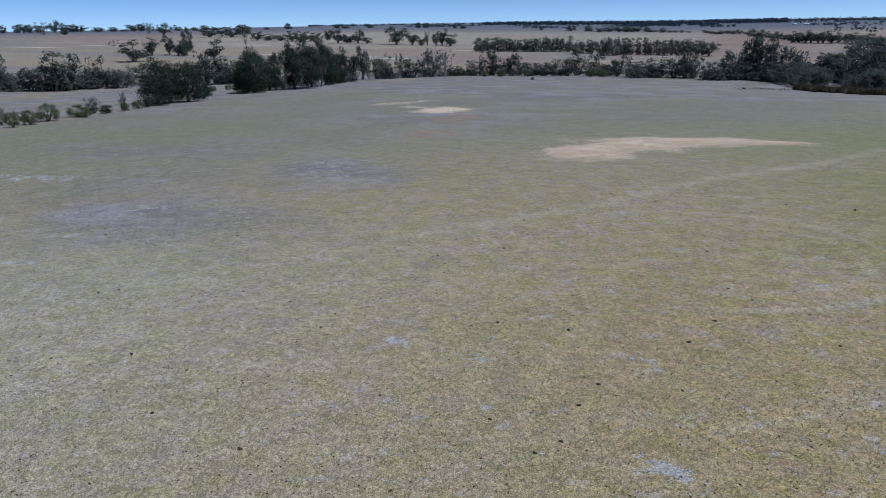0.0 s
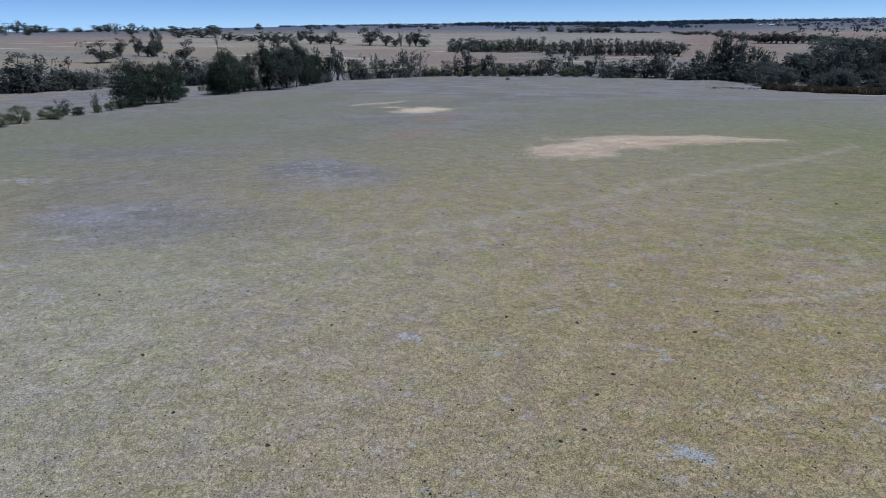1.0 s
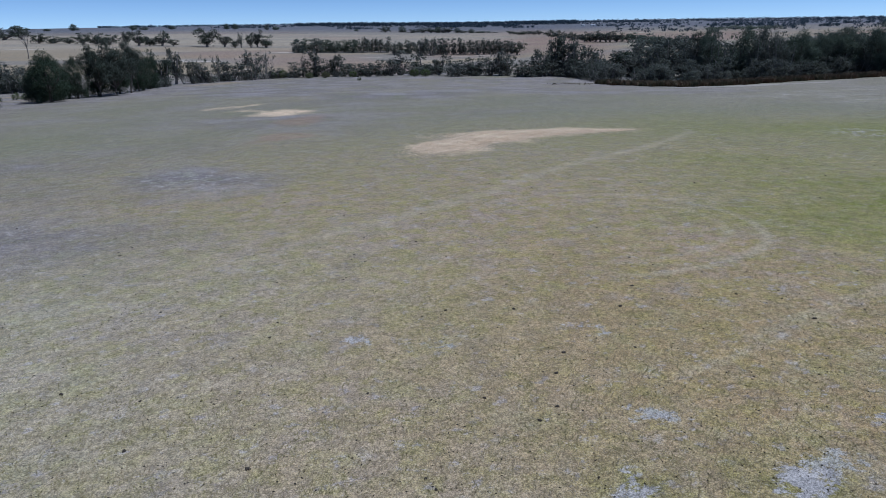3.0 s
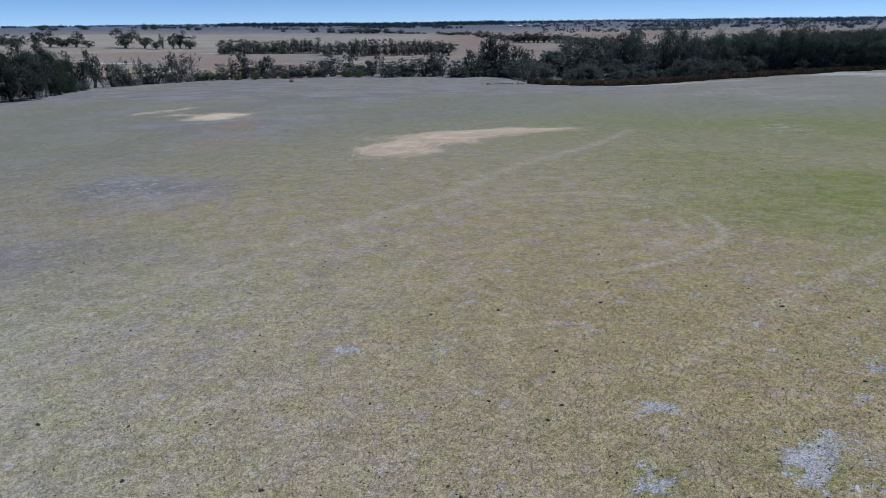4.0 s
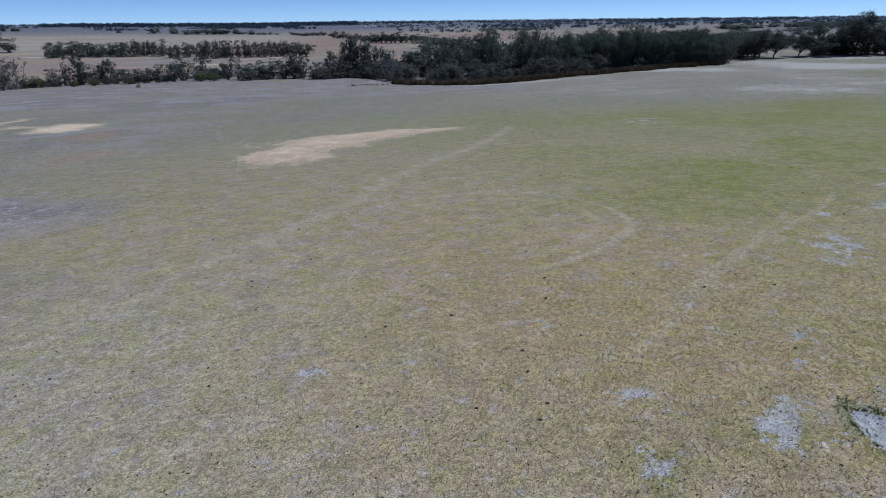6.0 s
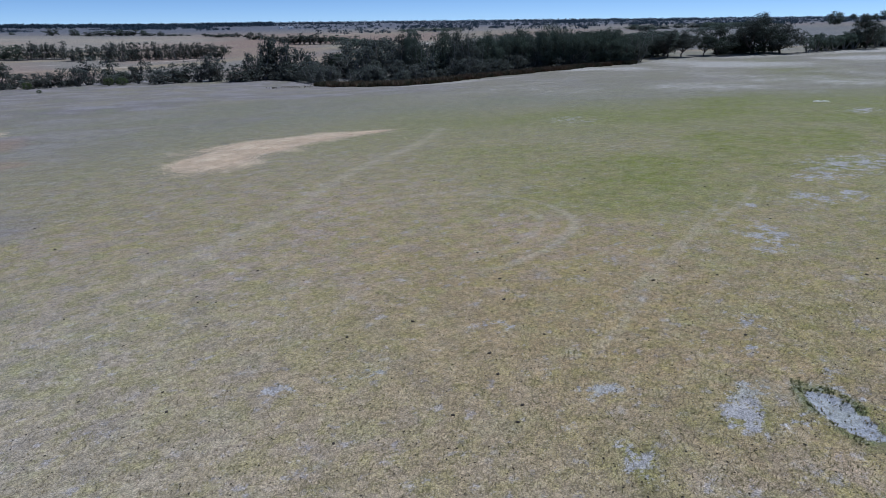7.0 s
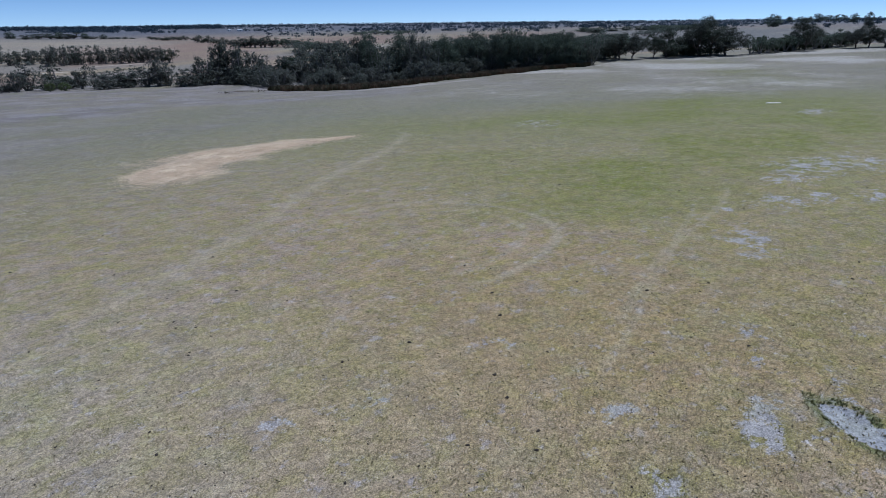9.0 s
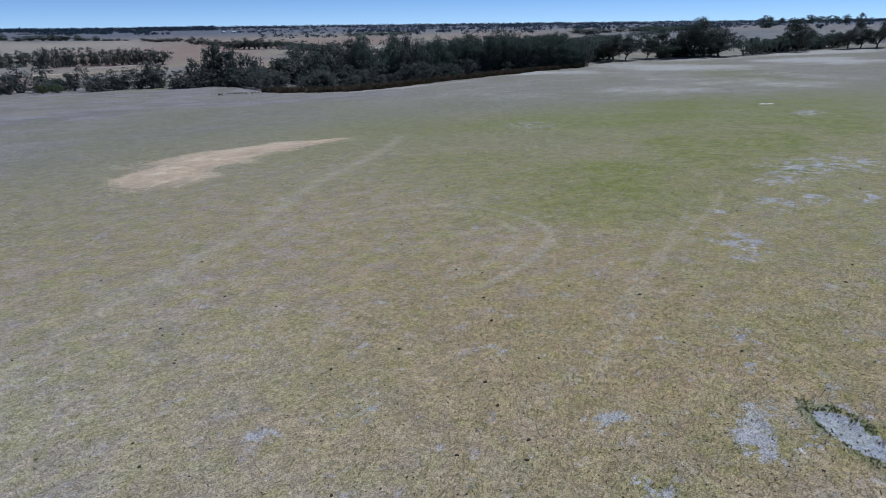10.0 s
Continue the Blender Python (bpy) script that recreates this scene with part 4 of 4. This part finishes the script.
# ---- rushes along the creek bend ----
def tussocks(name, spots, tall, blades, mat, label, category, seed, thick=0.05, flop=1.0):
    """Tufts of bent blades, three corners each, as one mesh."""
    rng = np.random.default_rng(seed)
    spots = np.asarray(spots)
    n = len(spots) * blades
    foot = np.repeat(spots, blades, axis=0)
    a = rng.uniform(0, 6.283, n)
    spread = rng.uniform(0.0, 0.25, n)[:, None] * tall
    out = np.stack([np.cos(a), np.sin(a), np.zeros(n)], -1)
    side = np.stack([-np.sin(a), np.cos(a), np.zeros(n)], -1) * (thick * rng.uniform(0.6, 1.4, n))[:, None]
    base = foot + out * spread
    lean = rng.uniform(0.1, 0.7, n)[:, None] * tall * flop
    tip = base + out * lean + np.array([0, 0, 1.0]) * (tall / flop * rng.uniform(0.55, 1.15, n))[:, None]
    corners = np.stack([base - side, base + side, tip], 1).reshape(-1, 3)
    return tagged(new(name, flat_mesh(name, corners, 3, mat)), label, category, kind="stuff")


def rush_bed():
    rng = np.random.default_rng(7)
    line_x, line_y = (91, 94, 97, 110, 124, 147, 170, 181), (172, 152, 135, 134.5, 136, 131, 125, 119)
    far_x, far_y = (98, 104, 112, 122, 134, 152, 173, 182), (176, 164, 152, 148, 147, 141, 131, 122)
    spots = []
    for i in range(5200):
        u, v = rng.uniform(0, 7), rng.uniform(0, 1) ** 1.2
        ex, ey = np.interp(u, range(8), line_x), np.interp(u, range(8), line_y)
        gx, gy = np.interp(u, range(8), far_x), np.interp(u, range(8), far_y)
        wob = 1.6 * math.sin(u * 9.0) + 1.2 * math.sin(u * 23.0)
        x, y = ex + (gx - ex) * v + wob * 0.5, ey + (gy - ey) * v + wob * 0.6
        spots.append((x, y, hz(x, y)))
    tussocks("rushes", spots, 1.25, 12, RUSH, "dense bed of red-brown rushes beside the creek scrub", "rushes", 8, 0.07)
    spots = []
    for i in range(46):
        x, y = 85 + rng.normal() * 4.5, 173 + rng.normal() * 2.6
        spots.append((x, y, hz(x, y)))
    tussocks("rush_tufts", spots, 0.34, 14, RUSH, "scattered dark rush tufts on bare ground", "rushes", 9, 0.06)


rush_bed()


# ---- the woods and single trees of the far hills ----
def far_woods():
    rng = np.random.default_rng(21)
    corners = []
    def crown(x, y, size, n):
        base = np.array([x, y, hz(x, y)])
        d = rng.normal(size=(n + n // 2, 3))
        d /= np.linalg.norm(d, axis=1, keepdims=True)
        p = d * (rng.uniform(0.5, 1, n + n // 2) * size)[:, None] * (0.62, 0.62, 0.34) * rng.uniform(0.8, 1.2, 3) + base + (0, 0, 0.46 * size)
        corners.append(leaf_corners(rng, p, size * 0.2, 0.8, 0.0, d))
    for i in range(1300):
        az, r = radians(-12 + 100 * rng.uniform(0, 1) ** 1.4), rng.uniform(1900, 4500)
        crown(r * math.sin(az), r * math.cos(az), rng.uniform(7, 12), 12)
    for i in range(620):
        az, r = radians(rng.uniform(30, 92)), 640 * 3.0 ** rng.uniform(0, 1)
        crown(r * math.sin(az), r * math.cos(az), rng.uniform(3.5, 6.5), 20)
    # wooded rises along the skyline
    for az0, az1, r0, r1, size, count in ((-11, 4, 2600, 3000, 6, 200), (3, 27, 1650, 2300, 13, 640), (14, 22, 1350, 1600, 9, 110), (26, 50, 2100, 2500, 8, 260), (50, 92, 2300, 2700, 8, 260)):
        for i in range(count):
            u = rng.uniform(0, 1)
            az, r = radians(az0 + (az1 - az0) * u), rng.uniform(r0, r1) * (1 + 0.04 * math.sin(u * 19))
            crown(r * math.sin(az), r * math.cos(az), size * rng.uniform(0.7, 1.25), 16)
    for belt in range(70):
        az0, r0, span = rng.uniform(-8, 86), rng.uniform(1100, 3600), rng.uniform(1, 7)
        for i in range(int(span * 9)):
            az, r = radians(az0 + span * rng.uniform(0, 1)), r0 * (1 + 0.012 * rng.normal())
            crown(r * math.sin(az), r * math.cos(az), rng.uniform(4, 7.5), 12)
    for belt in range(46):
        az0, r0, span = rng.uniform(36, 74), 750 * 3.0 ** rng.uniform(0, 1), rng.uniform(0.8, 5)
        for i in range(int(span * 11)):
            az, r = radians(az0 + span * rng.uniform(0, 1)), r0 * (1 + 0.008 * rng.normal())
            crown(r * math.sin(az), r * math.cos(az), rng.uniform(3, 6), 10)
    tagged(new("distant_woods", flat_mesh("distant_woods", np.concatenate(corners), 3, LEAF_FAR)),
           "woodland and scattered trees on distant hills, blue haze in their colour", "woods", kind="stuff")


far_woods()


# ---- far farm sheds ----
def farm_shed(x, y, turn, long, wide, tall):
    shed = tagged(new("farm_shed"), "white painted iron farm shed on a distant field", "shed", "farm sheds")
    shed.matrix_basis = pose(x, y, hz(x, y), 0, 0, turn)
    bm = bmesh.new()
    l, w = long / 2, wide / 2
    vs = [bm.verts.new(p) for p in ((-l, -w, -1), (l, -w, -1), (l, w, -1), (-l, w, -1), (-l, -w, tall), (l, -w, tall), (l, w, tall), (-l, w, tall), (-l, 0, tall * 1.35), (l, 0, tall * 1.35))]
    for f in ((0, 1, 5, 4), (2, 3, 7, 6), (1, 2, 6, 9, 5), (3, 0, 4, 8, 7), (3, 2, 1, 0)):
        bm.faces.new([vs[i] for i in f])
    part("wall", bm, IRON, shed)
    bm = bmesh.new()
    for s in (-1, 1):
        rim, ridge = (s * (w + 0.5), tall - 0.1), (0, tall * 1.35 + 0.1)
        lo = [bm.verts.new((e * (l + 0.5), rim[0], rim[1] + h)) for e in (-1, 1) for h in (0, 0.2)]
        hi = [bm.verts.new((e * (l + 0.5), ridge[0], ridge[1] + h)) for e in (-1, 1) for h in (0, 0.2)]
        for f in ((lo[0], lo[2], hi[2], hi[0]), (lo[1], hi[1], hi[3], lo[3]), (lo[0], lo[1], lo[3], lo[2]), (lo[0], hi[0], hi[1], lo[1]), (lo[2], lo[3], hi[3], hi[2])):
            bm.faces.new(f)
    part("roof", bm, IRON_ROOF, shed)
    bm = bmesh.new()
    bmesh.ops.create_cube(bm, size=1, matrix=Matrix.LocRotScale((0, -w - 0.05, tall * 0.4), None, (long * 0.25, 0.2, tall * 0.8)))
    part("door", bm, DOOR, shed)


farm_shed(598, 1150, 20, 6, 4, 2)
farm_shed(600, 1114, -10, 9, 5, 2)


# ---- straw spread for feed: low mounds with loose strands ----
def straw_mound(spreads, count, seed):
    rng = np.random.default_rng(seed)
    pile = tagged(new("straw_mound"), "low mound of pale straw spread out on the pasture", "straw")
    cx, cy = spreads[0][0], spreads[0][1]
    pile.matrix_basis = pose(cx, cy, hz(cx, cy))
    strands = []
    for sx, sy, rx, ry, turn in spreads:
        a = radians(turn)
        bm = bmesh.new()
        rings, sides = 12, 64
        rows = []
        for i in range(rings + 1):
            f = i / rings
            row = []
            for s in range(sides):
                u = 6.2832 * s / sides
                wob = 1 + 0.4 * noise.noise(Vector((math.cos(u) * 3.4 + seed, math.sin(u) * 3.4, sx)))
                px, py = 0.62 * f * rx * wob * math.cos(u), 0.62 * f * ry * wob * math.sin(u)
                x, y = sx + px * math.cos(a) - py * math.sin(a), sy + px * math.sin(a) + py * math.cos(a)
                lump = 0.13 * (1 - f * f) + 0.10 * noise.noise(Vector((x * 0.9, y * 0.9, 3.0))) * (1 - f ** 6)
                row.append(bm.verts.new((x - cx, y - cy, hz(x, y) - hz(cx, cy) + lump - 0.05 * f ** 3)))
            rows.append(row)
        for i in range(rings):
            for s in range(sides):
                t = (s + 1) % sides
                if i:
                    bm.faces.new((rows[i][s], rows[i + 1][s], rows[i + 1][t], rows[i][t]))
                else:
                    bm.faces.new((rows[0][0], rows[1][s], rows[1][t])) if s else None
        bm.faces.new((rows[0][0], rows[1][0], rows[1][1]))
        for v in [v for v in bm.verts if not v.link_faces]:
            bm.verts.remove(v)
        for f in bm.faces:
            f.smooth = True
        part("mound", bm, STRAW_BLADES_BED, pile)
        n = int(count * rx * ry)
        u, f = rng.uniform(0, 6.283, n), np.sqrt(rng.uniform(0, 1, n)) * np.where(rng.uniform(0, 1, n) < 0.75, 0.86, rng.uniform(0.9, 1.3, n))
        px, py = f * rx * np.cos(u), f * ry * np.sin(u)
        x, y = sx + px * math.cos(a) - py * math.sin(a), sy + px * math.sin(a) + py * math.cos(a)
        z = height(x, y) + 0.13 * np.clip(1 - f * f / 0.4, 0, 1) + 0.02
        strands.append(np.stack([x - cx, y - cy, z - hz(cx, cy)], -1))
    c = np.concatenate(strands)
    c = c[np.linalg.norm(c, axis=1) < 60]
    corners = leaf_corners(rng, c, 0.05, 2.6, 0.0)
    mid = np.repeat(c[:, 2], 3)
    corners[:, 2] = mid + (corners[:, 2] - mid) * 0.1
    tagged(child("loose_straw", flat_mesh("loose_straw", corners, 3, STRAW_BLADES), pile, "loose golden straw"), kind="stuff")


STRAW_BLADES_BED = plain_material("matted_straw", (0.52, 0.39, 0.25), (0.76, 0.59, 0.395), 7.0, 0.9)
straw_mound(STRAW_SPREADS, 560, 31)


# ---- low white heaps, bleached logs, dung ----
def white_heap(x, y, rx, ry, tall, turn):
    bm = bmesh.new()
    bmesh.ops.create_icosphere(bm, subdivisions=4, radius=1)
    for v in bm.verts:
        n = noise.noise(v.co * 2.2 + Vector((x, y, 0)))
        v.co = Vector((v.co.x * rx * (1 + 0.25 * n), v.co.y * ry * (1 + 0.25 * n), v.co.z * tall * (1 + 0.35 * n)))
    for f in bm.faces:
        f.smooth = True
    me = bpy.data.meshes.new("white_heap")
    bm.to_mesh(me)
    bm.free()
    me.materials.append(HEAP_WHITE)
    ob = tagged(new("white_heap", me), "small low white heap on the grass", "sand heap", "sand heaps")
    ob.matrix_basis = pose(x, y, hz(x, y), 0, 0, turn)


# first and last heap stand in for a flat white thing on the grass
white_heap(70.9, 28.1, 0.45, 0.22, 0.09, -70)
# these two stand in for a pale sunlit bank under the trees
white_heap(165.5, 166.0, 4.0, 1.6, 0.7, -35)
white_heap(173.5, 161.8, 3.2, 1.3, 0.6, -30)
white_heap(71.4, 27.5, 0.4, 0.2, 0.07, -70)


def fallen_log(x, y, turn, long, thick):
    verts, faces = [], []
    pts = [(-long / 2 + long * i / 5, 0.12 * long * math.sin(i * 1.1) * 0.4, thick * 0.8 + 0.05 * long * (i == 5)) for i in range(6)]
    tube(verts, faces, pts, [thick * (1.0 - 0.12 * i) for i in range(6)], 8)
    tube(verts, faces, [pts[3], (pts[3][0] + 0.2 * long, 0.16 * long, thick * 2.4)], [thick * 0.45, thick * 0.2], 6)
    ob = tagged(new("fallen_log", mesh_of("fallen_log", verts, faces, TIMBER)), "bleached fallen log with a broken limb near the trees", "log", "fallen logs")
    ob.matrix_basis = pose(x, y, hz(x, y), 0, 0, turn)


fallen_log(83.1, 228.2, 10, 7, 0.28)
fallen_log(88.2, 218.1, -20, 5, 0.35)
fallen_log(91.3, 217.8, 60, 4, 0.3)
fallen_log(-37.8, 203.6, 70, 6, 0.25)
fallen_log(162.9, 167.1, 20, 3, 0.3)
fallen_log(163.2, 164.1, -30, 4, 0.3)


def dung_mesh(seed):
    bm = bmesh.new()
    bmesh.ops.create_icosphere(bm, subdivisions=2, radius=1)
    for v in bm.verts:
        n = noise.noise(v.co * 1.7 + Vector((seed * 3.1, 0, 0)))
        v.co *= 1 + 0.45 * n
        v.co.z *= 0.55
    me = bpy.data.meshes.new("dung_clod")
    bm.to_mesh(me)
    bm.free()
    me.materials.append(CLOD)
    return me


DUNG = [dung_mesh(i) for i in range(4)]


def dung_clod(x, y, size, turn, i):
    ob = tagged(new("dung_clod", DUNG[i % 4]), "small dark dried dung clod lying on the grass", "dung", "dung clods")
    ob.matrix_basis = pose(x, y, hz(x, y) + size * 0.2, 0, 0, turn) @ Matrix.Diagonal((size * 1.5, size, size, 1))


for i, (x, y) in enumerate(((-3.22, 20.29), (-3.51, 15.98), (-8.01, 14.46), (-9.94, 14.28), (-6.21, 11.7), (-3.95, 10.42), (-0.98, 9.21), (1.61, 10.24), (3.35, 12.76), (-1.49, 12.34), (0.85, 11.38), (2.75, 11.89), (5.13, 12.46), (8.62, 8.71), (1.36, 16.2), (-1.11, 19.81), (2.16, 10.6))):
    dung_clod(x, y, 0.028 + 0.006 * (i % 3), i * 67, i)
scatter = random.Random(11)
for i in range(80):
    a, d = radians(scatter.uniform(-42, 88)), math.sqrt(scatter.uniform(6 ** 2, 26 ** 2))
    dung_clod(-3 + d * math.sin(a), 2 + d * math.cos(a), scatter.uniform(0.012, 0.028), scatter.uniform(0, 360), i)
for i in range(130):
    a, d = radians(scatter.uniform(-36, 82)), math.sqrt(scatter.uniform(14 ** 2, 46 ** 2))
    dung_clod(-3 + d * math.sin(a), 2 + d * math.cos(a), scatter.uniform(0.02, 0.045), scatter.uniform(0, 360), i)


# ---- droppings trodden into the near pasture ----
def droppings(count, seed):
    """Many small dark lumps, eight faces each, as one mesh."""
    rng = np.random.default_rng(seed)
    a, d = np.radians(rng.uniform(-50, 95, count)), 4.5 + 40 * rng.beta(1.3, 2.6, count)
    x, y = -3 + d * np.sin(a), 2 + d * np.cos(a)
    at = np.stack([x, y, height(x, y) + 0.008], -1)
    size = rng.uniform(0.4, 1.0, count)[:, None] ** 2 * 0.017 + 0.004
    turn = rng.uniform(0, 6.283, count)
    u = np.stack([np.cos(turn), np.sin(turn), np.zeros(count)], -1) * size * rng.uniform(0.9, 1.8, (count, 1))
    v = np.stack([-np.sin(turn), np.cos(turn), np.zeros(count)], -1) * size
    w = np.array([0, 0, 0.7]) * size
    faces = [np.stack([at + su * u, at + sv * v, at + sw * w], 1) for su in (-1, 1) for sv in (-1, 1) for sw in (-1, 1)]
    tagged(new("sheep_droppings", flat_mesh("sheep_droppings", np.stack(faces, 1).reshape(-1, 3), 3, CLOD)),
           "small dark droppings scattered over the grazed grass", "droppings", kind="stuff")


droppings(5500, 17)


# ---- short grass on the near pasture ----
def near_grass():
    rng = np.random.default_rng(3)
    n, m = 78000, 12000
    a = np.radians(np.concatenate([rng.uniform(-55, 100, n), rng.uniform(-180, 180, m)]))
    d = np.concatenate([4.0 + 46 * rng.beta(1.2, 2.6, n), 14 * np.sqrt(rng.uniform(0, 1, m)) * rng.uniform(0.6, 1, m)])
    x, y = -3 + d * np.sin(a), 2 + d * np.cos(a)
    n += m
    keep = np.ones(n, bool)
    for s in BARE_SPOTS:
        keep &= blob(x, y, *s) < rng.uniform(0.25, 1.0, n)
    x, y = x[keep], y[keep]
    spots = np.stack([x, y, height(x, y) - 0.01], -1)
    tussocks("pasture_grass", spots, 0.055, 4, GRASS, "short dry straw-coloured grass grazed low", "grass", 4, 0.009, 1.35)


near_grass()


def pan_fringe():
    """Green tufts that lean over the far bank of the sand pan, and a few that stand in it."""
    rng = np.random.default_rng(14)
    spots = []
    for cx, cy, rx, ry, turn, most in HOLLOWS:
        a = radians(turn)
        for i in range(420):
            u, f = rng.uniform(0, 6.283), rng.normal(1.3, 0.16) if i > 30 else rng.uniform(0.3, 1.2)
            px, py = rx * f * math.cos(u), ry * f * math.sin(u) * 1.1
            x, y = cx + px * math.cos(a) - py * math.sin(a), cy + px * math.sin(a) + py * math.cos(a)
            bank = (x - cx) * 0.77 + (y - cy) * 0.64
            if noise.noise(Vector((x * 3.1, y * 3.1, 2.0))) > (-0.1 if bank > 0 else 0.3):
                spots.append((x, y, hz(x, y) - 0.01))
    tussocks("green_tufts", spots, 0.055, 9, TUFT, "taller green grass tufts round a bare sand pan", "grass", 15, 0.008, 1.2)


pan_fringe()
